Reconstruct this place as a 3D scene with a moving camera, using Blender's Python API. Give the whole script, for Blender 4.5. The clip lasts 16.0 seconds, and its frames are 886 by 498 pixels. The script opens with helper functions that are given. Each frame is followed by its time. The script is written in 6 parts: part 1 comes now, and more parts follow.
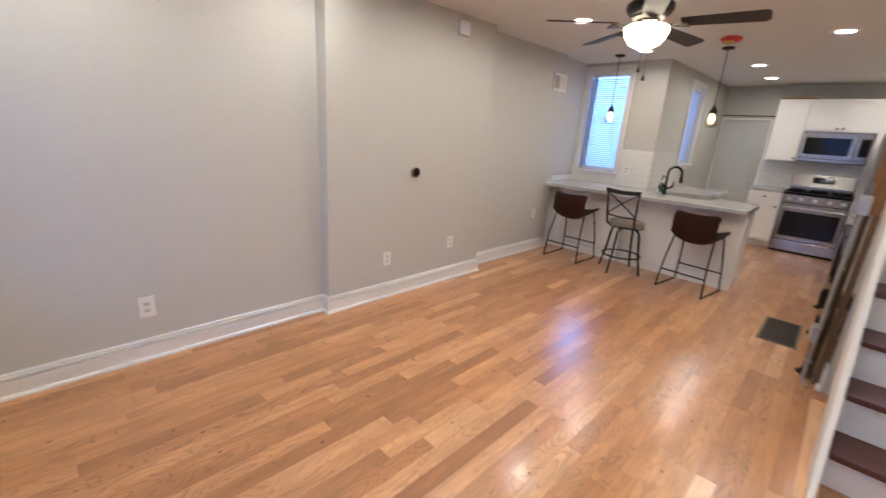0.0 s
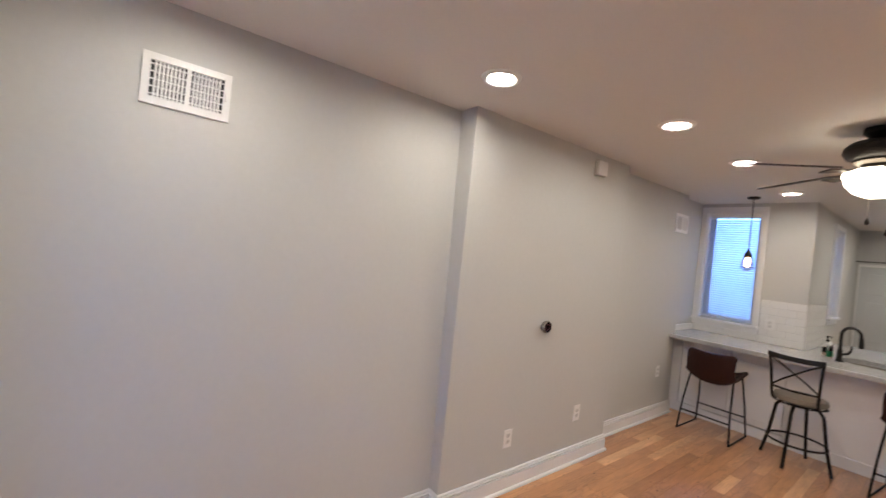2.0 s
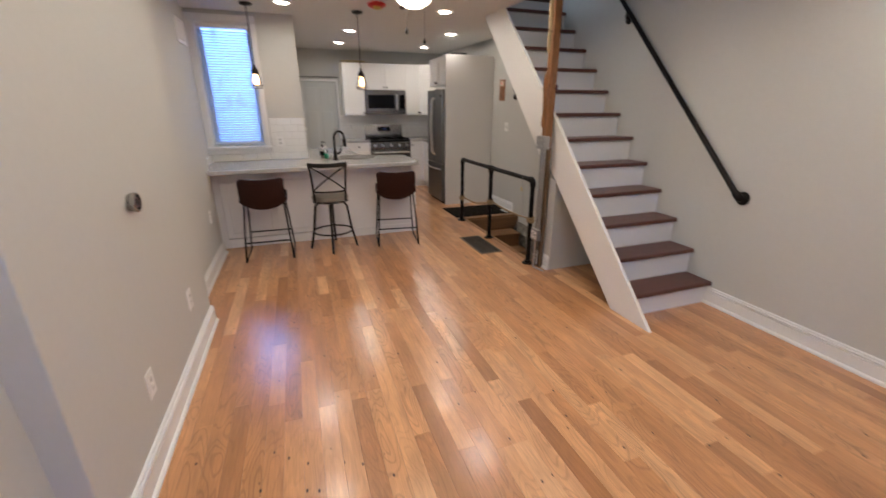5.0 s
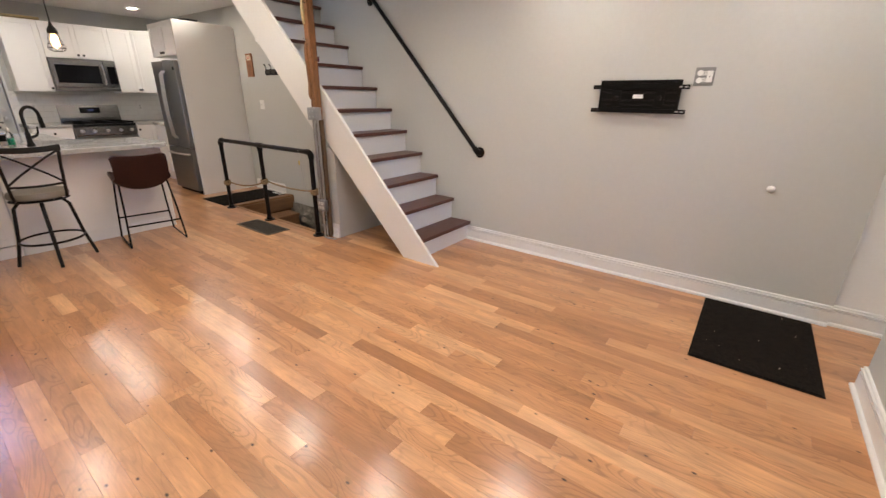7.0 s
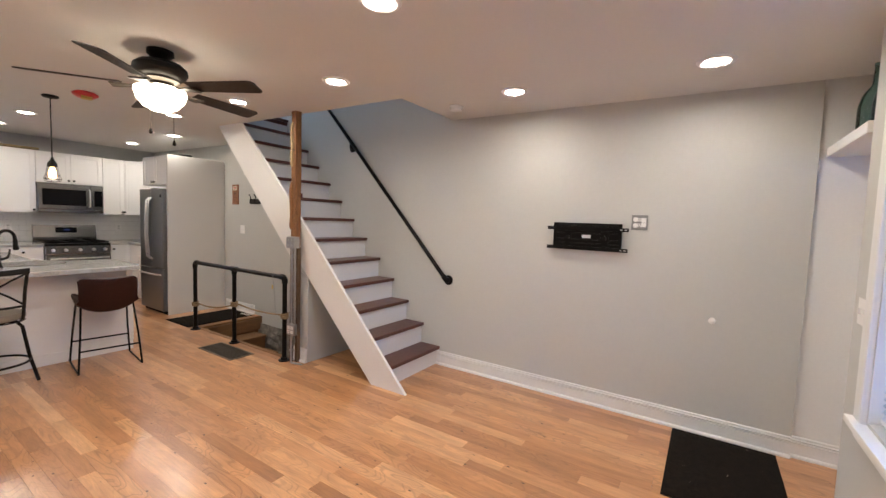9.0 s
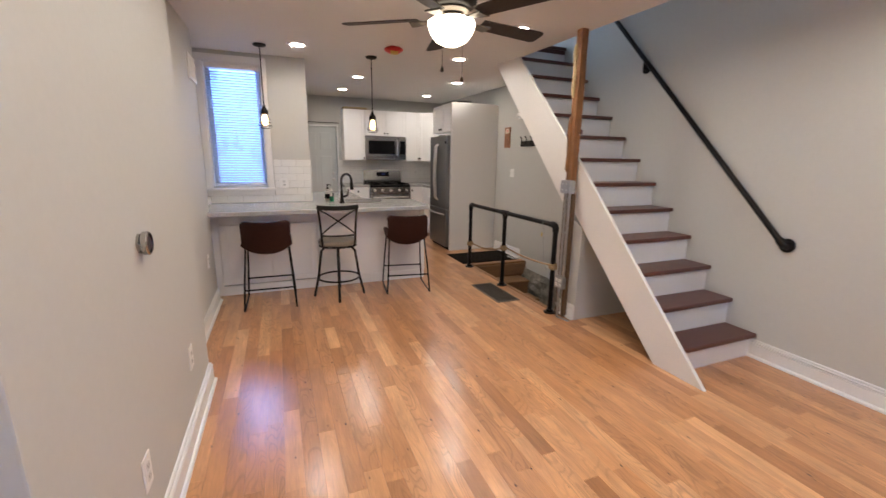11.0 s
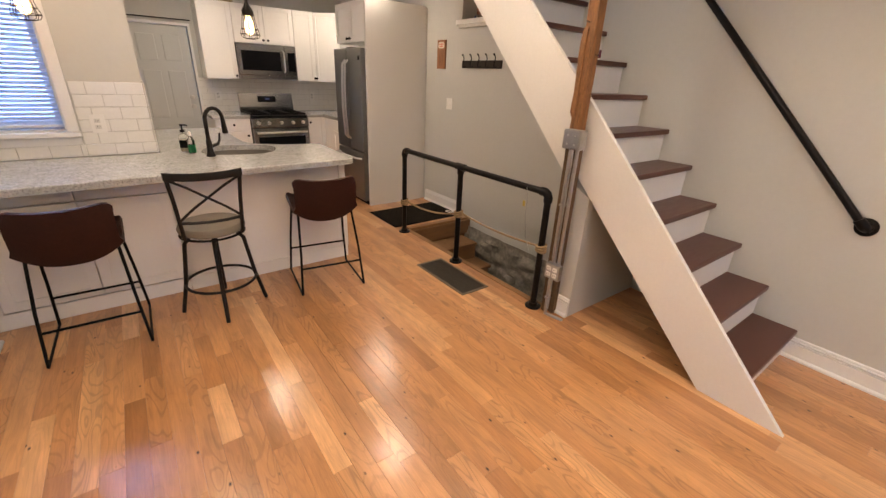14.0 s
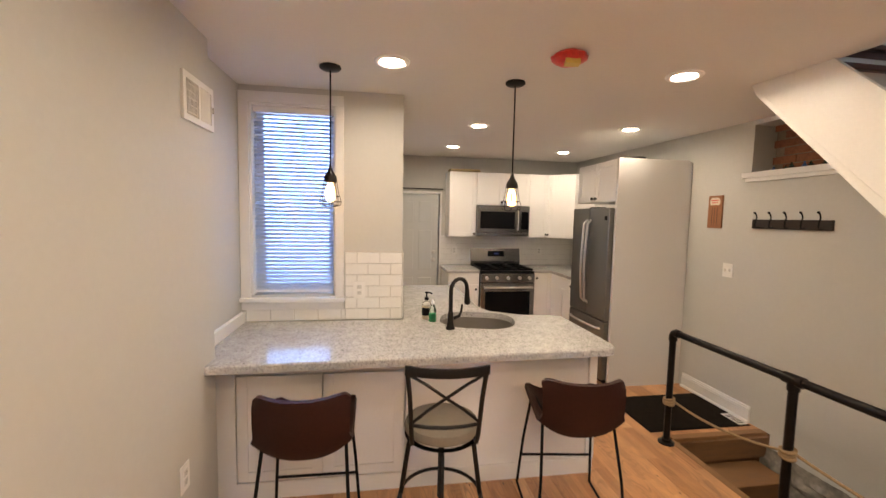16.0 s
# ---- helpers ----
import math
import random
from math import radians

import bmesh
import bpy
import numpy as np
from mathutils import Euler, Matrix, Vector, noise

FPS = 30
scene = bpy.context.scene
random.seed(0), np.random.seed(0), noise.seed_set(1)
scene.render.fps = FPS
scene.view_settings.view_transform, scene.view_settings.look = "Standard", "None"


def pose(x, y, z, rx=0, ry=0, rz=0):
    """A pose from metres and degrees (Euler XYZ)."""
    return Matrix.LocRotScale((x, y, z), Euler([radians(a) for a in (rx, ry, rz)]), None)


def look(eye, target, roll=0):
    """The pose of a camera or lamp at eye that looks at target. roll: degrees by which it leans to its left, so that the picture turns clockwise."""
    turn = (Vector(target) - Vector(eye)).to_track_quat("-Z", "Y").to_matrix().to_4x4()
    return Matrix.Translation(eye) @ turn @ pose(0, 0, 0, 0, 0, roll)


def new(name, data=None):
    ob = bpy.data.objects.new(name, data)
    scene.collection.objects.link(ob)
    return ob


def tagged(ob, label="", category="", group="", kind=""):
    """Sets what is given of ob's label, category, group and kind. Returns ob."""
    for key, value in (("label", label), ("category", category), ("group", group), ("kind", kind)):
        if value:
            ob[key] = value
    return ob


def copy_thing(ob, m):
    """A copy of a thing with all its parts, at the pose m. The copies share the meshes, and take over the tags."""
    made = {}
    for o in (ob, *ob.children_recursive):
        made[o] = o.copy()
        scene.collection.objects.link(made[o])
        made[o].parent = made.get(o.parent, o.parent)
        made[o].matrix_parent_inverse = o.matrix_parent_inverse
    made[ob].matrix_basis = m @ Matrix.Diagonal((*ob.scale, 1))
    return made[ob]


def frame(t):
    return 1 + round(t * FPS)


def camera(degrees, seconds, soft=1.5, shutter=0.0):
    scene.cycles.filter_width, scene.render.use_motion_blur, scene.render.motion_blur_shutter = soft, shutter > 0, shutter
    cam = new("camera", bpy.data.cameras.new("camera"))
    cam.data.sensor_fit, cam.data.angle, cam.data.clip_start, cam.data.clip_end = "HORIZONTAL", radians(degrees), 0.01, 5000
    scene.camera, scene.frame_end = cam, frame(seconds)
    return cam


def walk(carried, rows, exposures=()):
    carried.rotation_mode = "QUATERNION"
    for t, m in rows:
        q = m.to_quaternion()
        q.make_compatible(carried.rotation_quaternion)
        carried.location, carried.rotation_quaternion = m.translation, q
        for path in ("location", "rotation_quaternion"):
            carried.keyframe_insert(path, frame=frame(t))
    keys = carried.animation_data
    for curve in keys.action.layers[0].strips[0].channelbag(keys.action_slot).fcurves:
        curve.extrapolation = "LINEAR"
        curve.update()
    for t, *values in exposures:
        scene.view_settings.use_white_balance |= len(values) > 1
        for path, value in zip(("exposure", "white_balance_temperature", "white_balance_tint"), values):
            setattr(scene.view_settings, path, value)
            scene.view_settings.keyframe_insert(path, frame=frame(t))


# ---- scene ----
cam = camera(95.2, 16.0, 1.4, 0.35)
PATH = [
    (0, (0.083, 0.396, 1.433), (-1.248, 1.781, 0.877), 3.9),
    (0.5, (-0.118, 0.468, 1.447), (-1.683, 1.617, 0.966), 3.2),
    (1, (-0.334, 0.453, 1.459), (-2.071, 1.369, 1.078), 3.1),
    (1.5, (-0.604, 0.381, 1.506), (-2.333, 1.375, 1.35), 4.2),
    (2, (-0.813, 0.371, 1.544), (-2.382, 1.611, 1.547), 6.0),
    (2.5, (-1.019, 0.448, 1.547), (-2.297, 1.984, 1.633), 6.1),
    (3, (-1.219, 0.5, 1.54), (-2.044, 2.321, 1.595), 6.8),
    (3.5, (-1.454, 0.494, 1.553), (-1.79, 2.465, 1.489), 6.2),
    (4, (-1.642, 0.512, 1.531), (-1.6, 2.489, 1.235), 4.3),
    (4.5, (-1.762, 0.598, 1.482), (-1.442, 2.511, 0.995), 1.8),
    (5, (-1.864, 0.673, 1.461), (-1.235, 2.456, 0.806), -0.1),
    (5.2, (-1.897, 0.685, 1.451), (-1.118, 2.38, 0.728), -0.4),
    (7.3, (-2.208, 0.592, 1.311), (-0.649, 1.663, 0.661), 1.4),
    (7.5, (-2.22, 0.585, 1.305), (-0.628, 1.64, 0.711), 1.6),
    (8, (-2.215, 0.563, 1.358), (-0.553, 1.581, 0.908), 1.6),
    (8.5, (-2.238, 0.533, 1.403), (-0.527, 1.54, 1.154), 1.8),
    (9, (-2.251, 0.529, 1.433), (-0.581, 1.621, 1.295), 2.0),
    (9.5, (-2.253, 0.563, 1.412), (-0.717, 1.823, 1.184), 2.4),
    (10, (-2.241, 0.665, 1.394), (-0.961, 2.136, 0.949), 1.7),
    (10.2, (-2.207, 0.716, 1.371), (-1.055, 2.28, 0.893), 1.6),
    (12.3, (-1.927, 1.633, 1.493), (-1.485, 3.55, 1.129), 0.9),
    (12.5, (-1.889, 1.726, 1.507), (-1.443, 3.636, 1.118), 1.1),
    (13, (-1.822, 1.948, 1.514), (-1.201, 3.769, 0.969), 2.4),
    (13.5, (-1.842, 2.184, 1.499), (-0.873, 3.772, 0.763), 2.5),
    (14, (-1.858, 2.36, 1.477), (-0.74, 3.825, 0.698), 2.5),
    (14.5, (-1.805, 2.544, 1.482), (-0.855, 4.193, 0.868), 2.4),
    (15, (-1.789, 2.723, 1.536), (-1.234, 4.597, 1.112), 2.1),
    (15.5, (-1.845, 2.945, 1.577), (-1.517, 4.9, 1.31), 1.5),
    (16, (-1.899, 3.161, 1.619), (-1.588, 5.13, 1.461), 1.2),
]
walk(cam, [(t, look(eye, target, roll)) for t, eye, target, roll in PATH],
     [(0.0, 1.0, 6450, 10), (0.5, 0.86, 6380, 10), (2.5, 0.77, 6540, 10), (5.0, 0.8, 6620, 10), (7.5, 1.2, 6750, 10), (9.0, 1.1, 6600, 10), (10.0, 1.02, 6400, 10), (12.5, 1.02, 6900, 13), (13.0, 1.05, 6700, 13), (14.0, 1.15, 8000, 15),
      (15.0, 1.34, 7800, 15), (15.5, 1.30, 8200, 15), (16.0, 1.25, 8200, 13)])

# ---- world and large lights ----
world = bpy.data.worlds.new("sky")
scene.world = world
world.use_nodes = True
wn = world.node_tree
wn.nodes.clear()
sky = wn.nodes.new("ShaderNodeTexSky")
sky.sky_type = "NISHITA"
sky.sun_disc = False
sky.sun_elevation = radians(12)
sky.sun_rotation = radians(200)
wbg = wn.nodes.new("ShaderNodeBackground")
wbg.inputs["Strength"].default_value = 0.12
wout = wn.nodes.new("ShaderNodeOutputWorld")
wn.links.new(sky.outputs[0], wbg.inputs[0])
wn.links.new(wbg.outputs[0], wout.inputs[0])

sun = new("sun", bpy.data.lights.new("sun", "SUN"))
sun.data.energy = 0.6
sun.data.angle = radians(12)
sun.data.color = (0.85, 0.92, 1.0)
sun.matrix_world = look((0, 0, 20), (-4, 14, 12))

# daylight from the upstairs window, in its opening
upwin = new("upper_window_daylight", bpy.data.lights.new("upper_window_daylight", "AREA"))
upwin.data.shape = "RECTANGLE"
upwin.data.size = 0.56
upwin.data.size_y = 1.05
upwin.data.energy = 20.0
upwin.data.color = (0.55, 0.75, 1.0)
upwin.matrix_world = look((0.7, 6.63, 4.05), (0.7, 5.0, 3.2))

LAMP_WARM = (1.0, 0.93, 0.84)
LAMP_STRENGTH = 101.0
GLOBE_STRENGTH = 6.0
DAY_STRENGTH = 8.0

# ---- materials ----
def mat(name, color, rough=0.5, metal=0.0, vary=0.06, scale=6.0, bump=0.0, bump_scale=120.0, fine=60.0, stretch=(1, 1, 1), spec=0.5,
        per_object=0.0, per_island=0.0, coat=0.0, rough_vary=0.08):
    m = bpy.data.materials.new(name)
    m.use_nodes = True
    nt = m.node_tree
    nt.nodes.clear()
    out = nt.nodes.new("ShaderNodeOutputMaterial")
    bs = nt.nodes.new("ShaderNodeBsdfPrincipled")
    nt.links.new(bs.outputs[0], out.inputs[0])
    tc = nt.nodes.new("ShaderNodeTexCoord")
    mp = nt.nodes.new("ShaderNodeMapping")
    mp.inputs["Scale"].default_value = stretch
    nt.links.new(tc.outputs["Object"], mp.inputs[0])
    big = nt.nodes.new("ShaderNodeTexNoise")
    big.inputs["Scale"].default_value = scale
    big.inputs["Detail"].default_value = 4
    small = nt.nodes.new("ShaderNodeTexNoise")
    small.inputs["Scale"].default_value = fine
    small.inputs["Detail"].default_value = 3
    nt.links.new(mp.outputs[0], big.inputs[0])
    nt.links.new(mp.outputs[0], small.inputs[0])
    add = nt.nodes.new("ShaderNodeMath")
    add.operation = "ADD"
    nt.links.new(big.outputs[0], add.inputs[0])
    nt.links.new(small.outputs[0], add.inputs[1])
    last = add.outputs[0]
    for use, node_type, socket in ((per_object, "ShaderNodeObjectInfo", "Random"), (per_island, "ShaderNodeNewGeometry", "Random Per Island")):
        if use:
            info = nt.nodes.new(node_type)
            ma = nt.nodes.new("ShaderNodeMath")
            ma.operation = "MULTIPLY_ADD"
            ma.inputs[1].default_value = use
            nt.links.new(info.outputs[socket], ma.inputs[0])
            nt.links.new(last, ma.inputs[2])
            last = ma.outputs[0]
    mr = nt.nodes.new("ShaderNodeMapRange")
    mr.inputs["From Min"].default_value = 0.6
    mr.inputs["From Max"].default_value = 1.4 + per_object + per_island
    mr.inputs["To Min"].default_value = 1 - vary - per_object * 0.3 - per_island * 0.3
    mr.inputs["To Max"].default_value = 1 + vary + per_object * 0.3 + per_island * 0.3
    nt.links.new(last, mr.inputs[0])
    mul = nt.nodes.new("ShaderNodeVectorMath")
    mul.operation = "SCALE"
    mul.inputs[0].default_value = color
    nt.links.new(mr.outputs[0], mul.inputs["Scale"])
    nt.links.new(mul.outputs[0], bs.inputs["Base Color"])
    rr = nt.nodes.new("ShaderNodeMapRange")
    rr.inputs["From Min"].default_value = 0.35
    rr.inputs["From Max"].default_value = 0.65
    rr.inputs["To Min"].default_value = max(0.02, rough * (1 - rough_vary))
    rr.inputs["To Max"].default_value = min(1, rough * (1 + rough_vary))
    nt.links.new(big.outputs[0], rr.inputs[0])
    nt.links.new(rr.outputs[0], bs.inputs["Roughness"])
    bs.inputs["Metallic"].default_value = metal
    bs.inputs["Specular IOR Level"].default_value = spec
    bs.inputs["Coat Weight"].default_value = coat
    bs.inputs["Coat Roughness"].default_value = 0.12
    if bump:
        bn = nt.nodes.new("ShaderNodeTexNoise")
        bn.inputs["Scale"].default_value = bump_scale
        bn.inputs["Detail"].default_value = 3
        nt.links.new(mp.outputs[0], bn.inputs[0])
        bp = nt.nodes.new("ShaderNodeBump")
        bp.inputs["Strength"].default_value = bump
        bp.inputs["Distance"].default_value = 0.004
        nt.links.new(bn.outputs[0], bp.inputs["Height"])
        nt.links.new(bp.outputs[0], bs.inputs["Normal"])
    return m


def glow(name, color, strength):
    m = bpy.data.materials.new(name)
    m.use_nodes = True
    nt = m.node_tree
    nt.nodes.clear()
    out = nt.nodes.new("ShaderNodeOutputMaterial")
    em = nt.nodes.new("ShaderNodeEmission")
    em.inputs[0].default_value = (*color, 1)
    em.inputs[1].default_value = strength
    nt.links.new(em.outputs[0], out.inputs[0])
    return m


def clear_glass(name, tint=(1, 1, 1), rough=0.0):
    m = bpy.data.materials.new(name)
    m.use_nodes = True
    bs = m.node_tree.nodes["Principled BSDF"]
    bs.inputs["Base Color"].default_value = (*tint, 1)
    bs.inputs["Roughness"].default_value = rough
    bs.inputs["Transmission Weight"].default_value = 1
    bs.inputs["IOR"].default_value = 1.45
    return m


def wood_floor(name, per):
    """Oak strips: each piece has its own tone, with grain along y, dark pores and small knots."""
    m = bpy.data.materials.new(name)
    m.use_nodes = True
    nt = m.node_tree
    nt.nodes.clear()
    L = nt.links.new
    out = nt.nodes.new("ShaderNodeOutputMaterial")
    bs = nt.nodes.new("ShaderNodeBsdfPrincipled")
    L(bs.outputs[0], out.inputs[0])
    tc = nt.nodes.new("ShaderNodeTexCoord")
    if per == "object":
        rnd = nt.nodes.new("ShaderNodeObjectInfo").outputs["Random"]
    else:
        rnd = nt.nodes.new("ShaderNodeNewGeometry").outputs["Random Per Island"]
    geo = nt.nodes.new("ShaderNodeNewGeometry")
    shift = nt.nodes.new("ShaderNodeMath")
    shift.operation = "MULTIPLY"
    shift.inputs[1].default_value = 37.0
    L(rnd, shift.inputs[0])
    comb = nt.nodes.new("ShaderNodeCombineXYZ")
    L(shift.outputs[0], comb.inputs[0])
    L(shift.outputs[0], comb.inputs[1])
    addv = nt.nodes.new("ShaderNodeVectorMath")
    L(geo.outputs["Position"], addv.inputs[0])
    L(comb.outputs[0], addv.inputs[1])
    mp = nt.nodes.new("ShaderNodeMapping")
    mp.inputs["Scale"].default_value = (24, 1.6, 24)
    L(addv.outputs[0], mp.inputs[0])
    grain = nt.nodes.new("ShaderNodeTexNoise")
    grain.inputs["Scale"].default_value = 3.0
    grain.inputs["Detail"].default_value = 6
    grain.inputs["Roughness"].default_value = 0.55
    grain.inputs["Distortion"].default_value = 1.3
    L(mp.outputs[0], grain.inputs[0])
    ramp = nt.nodes.new("ShaderNodeValToRGB")
    e = ramp.color_ramp.elements
    e[0].position, e[0].color = 0.0, (0.37, 0.158, 0.058, 1)
    e[1].position, e[1].color = 1.0, (0.70, 0.385, 0.188, 1)
    for at, tone in ((0.16, (0.455, 0.203, 0.078, 1)), (0.5, (0.52, 0.243, 0.099, 1)), (0.82, (0.585, 0.288, 0.124, 1))):
        e.new(at).color = tone
    L(rnd, ramp.inputs[0])
    dark = nt.nodes.new("ShaderNodeMapRange")
    dark.inputs["From Min"].default_value = 0.34
    dark.inputs["From Max"].default_value = 0.70
    dark.inputs["To Min"].default_value = 1.08
    dark.inputs["To Max"].default_value = 0.87
    L(grain.outputs[0], dark.inputs[0])
    # flat-sawn figure: level lines of a long, slow noise
    mp3 = nt.nodes.new("ShaderNodeMapping")
    mp3.inputs["Scale"].default_value = (11, 2.5, 11)
    L(addv.outputs[0], mp3.inputs[0])
    slow = nt.nodes.new("ShaderNodeTexNoise")
    slow.inputs["Scale"].default_value = 1.0
    slow.inputs["Detail"].default_value = 0.8
    slow.inputs["Distortion"].default_value = 0.4
    L(mp3.outputs[0], slow.inputs[0])
    turns = nt.nodes.new("ShaderNodeMath")
    turns.operation = "MULTIPLY"
    turns.inputs[1].default_value = 70.0
    L(slow.outputs[0], turns.inputs[0])
    sine = nt.nodes.new("ShaderNodeMath")
    sine.operation = "SINE"
    L(turns.outputs[0], sine.inputs[0])
    line = nt.nodes.new("ShaderNodeMapRange")
    line.inputs["From Min"].default_value = 0.45
    line.inputs["From Max"].default_value = 1.0
    L(sine.outputs[0], line.inputs[0])
    # some boards are strongly figured, others plain
    pick = nt.nodes.new("ShaderNodeMath")
    pick.operation = "MULTIPLY"
    pick.inputs[1].default_value = 7.31
    L(rnd, pick.inputs[0])
    frac = nt.nodes.new("ShaderNodeMath")
    frac.operation = "FRACT"
    L(pick.outputs[0], frac.inputs[0])
    depth = nt.nodes.new("ShaderNodeMapRange")
    depth.inputs["From Min"].default_value = 0.2
    depth.inputs["To Min"].default_value = 0.05
    depth.inputs["To Max"].default_value = 0.30
    L(frac.outputs[0], depth.inputs[0])
    fig = nt.nodes.new("ShaderNodeMath")
    fig.operation = "MULTIPLY"
    L(line.outputs[0], fig.inputs[0])
    L(depth.outputs[0], fig.inputs[1])
    rg2 = nt.nodes.new("ShaderNodeMath")
    rg2.operation = "SUBTRACT"
    rg2.inputs[0].default_value = 1.05
    L(fig.outputs[0], rg2.inputs[1])
    # cloudy tone within a board
    mp4 = nt.nodes.new("ShaderNodeMapping")
    mp4.inputs["Scale"].default_value = (14, 3.0, 14)
    L(addv.outputs[0], mp4.inputs[0])
    cloud = nt.nodes.new("ShaderNodeTexNoise")
    cloud.inputs["Scale"].default_value = 1.0
    cloud.inputs["Detail"].default_value = 2
    L(mp4.outputs[0], cloud.inputs[0])
    cl = nt.nodes.new("ShaderNodeMapRange")
    cl.inputs["From Min"].default_value = 0.3
    cl.inputs["From Max"].default_value = 0.7
    cl.inputs["To Min"].default_value = 0.84
    cl.inputs["To Max"].default_value = 1.14
    L(cloud.outputs[0], cl.inputs[0])
    tone = nt.nodes.new("ShaderNodeMath")
    tone.operation = "MULTIPLY"
    L(rg2.outputs[0], tone.inputs[0])
    L(cl.outputs[0], tone.inputs[1])
    both = nt.nodes.new("ShaderNodeMath")
    both.operation = "MULTIPLY"
    L(dark.outputs[0], both.inputs[0])
    L(tone.outputs[0], both.inputs[1])
    mp2 = nt.nodes.new("ShaderNodeMapping")
    mp2.inputs["Scale"].default_value = (24, 13, 24)
    L(addv.outputs[0], mp2.inputs[0])
    knot = nt.nodes.new("ShaderNodeTexVoronoi")
    knot.inputs["Scale"].default_value = 0.55
    L(mp2.outputs[0], knot.inputs[0])
    km = nt.nodes.new("ShaderNodeMapRange")
    km.inputs["From Min"].default_value = 0.035
    km.inputs["From Max"].default_value = 0.095
    km.inputs["To Min"].default_value = 0.10
    km.inputs["To Max"].default_value = 1.0
    L(knot.outputs["Distance"], km.inputs[0])
    mm = nt.nodes.new("ShaderNodeMath")
    mm.operation = "MULTIPLY"
    L(both.outputs[0], mm.inputs[0])
    L(km.outputs[0], mm.inputs[1])
    sc = nt.nodes.new("ShaderNodeVectorMath")
    sc.operation = "SCALE"
    L(ramp.outputs[0], sc.inputs[0])
    L(mm.outputs[0], sc.inputs["Scale"])
    L(sc.outputs[0], bs.inputs["Base Color"])
    wear = nt.nodes.new("ShaderNodeTexNoise")
    wear.inputs["Scale"].default_value = 3.0
    wear.inputs["Detail"].default_value = 5
    L(tc.outputs["Object"], wear.inputs[0])
    wr = nt.nodes.new("ShaderNodeMapRange")
    wr.inputs["From Min"].default_value = 0.3
    wr.inputs["From Max"].default_value = 0.7
    wr.inputs["To Min"].default_value = 0.28
    wr.inputs["To Max"].default_value = 0.36
    L(wear.outputs[0], wr.inputs[0])
    L(wr.outputs[0], bs.inputs["Roughness"])
    bs.inputs["Specular IOR Level"].default_value = 0.5
    bs.inputs["Coat Weight"].default_value = 0.9
    bs.inputs["Coat Roughness"].default_value = 0.205
    bp = nt.nodes.new("ShaderNodeBump")
    bp.inputs["Strength"].default_value = 0.06
    bp.inputs["Distance"].default_value = 0.002
    L(grain.outputs[0], bp.inputs["Height"])
    L(bp.outputs[0], bs.inputs["Normal"])
    return m


def granite(name):
    m = bpy.data.materials.new(name)
    m.use_nodes = True
    nt = m.node_tree
    nt.nodes.clear()
    L = nt.links.new
    out = nt.nodes.new("ShaderNodeOutputMaterial")
    bs = nt.nodes.new("ShaderNodeBsdfPrincipled")
    L(bs.outputs[0], out.inputs[0])
    tc = nt.nodes.new("ShaderNodeTexCoord")
    n1 = nt.nodes.new("ShaderNodeTexNoise")
    n1.inputs["Scale"].default_value = 85
    n1.inputs["Detail"].default_value = 7
    n1.inputs["Roughness"].default_value = 0.7
    n2 = nt.nodes.new("ShaderNodeTexVoronoi")
    n2.inputs["Scale"].default_value = 130
    n3 = nt.nodes.new("ShaderNodeTexNoise")
    n3.inputs["Scale"].default_value = 5
    n3.inputs["Detail"].default_value = 3
    for n in (n1, n2, n3):
        L(tc.outputs["Object"], n.inputs[0])
    r1 = nt.nodes.new("ShaderNodeValToRGB")
    e = r1.color_ramp.elements
    e[0].position, e[0].color = 0.30, (0.15, 0.147, 0.144, 1)
    e[1].position, e[1].color = 0.66, (0.57, 0.563, 0.55, 1)
    q = e.new(0.46)
    q.color = (0.475, 0.468, 0.457, 1)
    L(n1.outputs[0], r1.inputs[0])
    r2 = nt.nodes.new("ShaderNodeValToRGB")
    e = r2.color_ramp.elements
    e[0].position, e[0].color = 0.1, (0.68, 0.67, 0.66, 1)
    e[1].position, e[1].color = 0.6, (1.1, 1.1, 1.1, 1)
    L(n2.outputs["Color"], r2.inputs[0])
    mix = nt.nodes.new("ShaderNodeMixRGB")
    mix.blend_type = "MULTIPLY"
    mix.inputs[0].default_value = 0.7
    L(r1.outputs[0], mix.inputs[1])
    L(r2.outputs[0], mix.inputs[2])
    n4 = nt.nodes.new("ShaderNodeTexNoise")
    n4.inputs["Scale"].default_value = 16
    n4.inputs["Detail"].default_value = 4
    L(tc.outputs["Object"], n4.inputs[0])
    drift = nt.nodes.new("ShaderNodeMapRange")
    drift.inputs["From Min"].default_value = 0.35
    drift.inputs["From Max"].default_value = 0.65
    drift.inputs["To Min"].default_value = 0.88
    drift.inputs["To Max"].default_value = 1.04
    L(n4.outputs[0], drift.inputs[0])
    veined = nt.nodes.new("ShaderNodeVectorMath")
    veined.operation = "SCALE"
    L(mix.outputs[0], veined.inputs[0])
    L(drift.outputs[0], veined.inputs["Scale"])
    L(veined.outputs[0], bs.inputs["Base Color"])
    rr = nt.nodes.new("ShaderNodeMapRange")
    rr.inputs["To Min"].default_value = 0.07
    rr.inputs["To Max"].default_value = 0.16
    L(n3.outputs[0], rr.inputs[0])
    L(rr.outputs[0], bs.inputs["Roughness"])
    return m


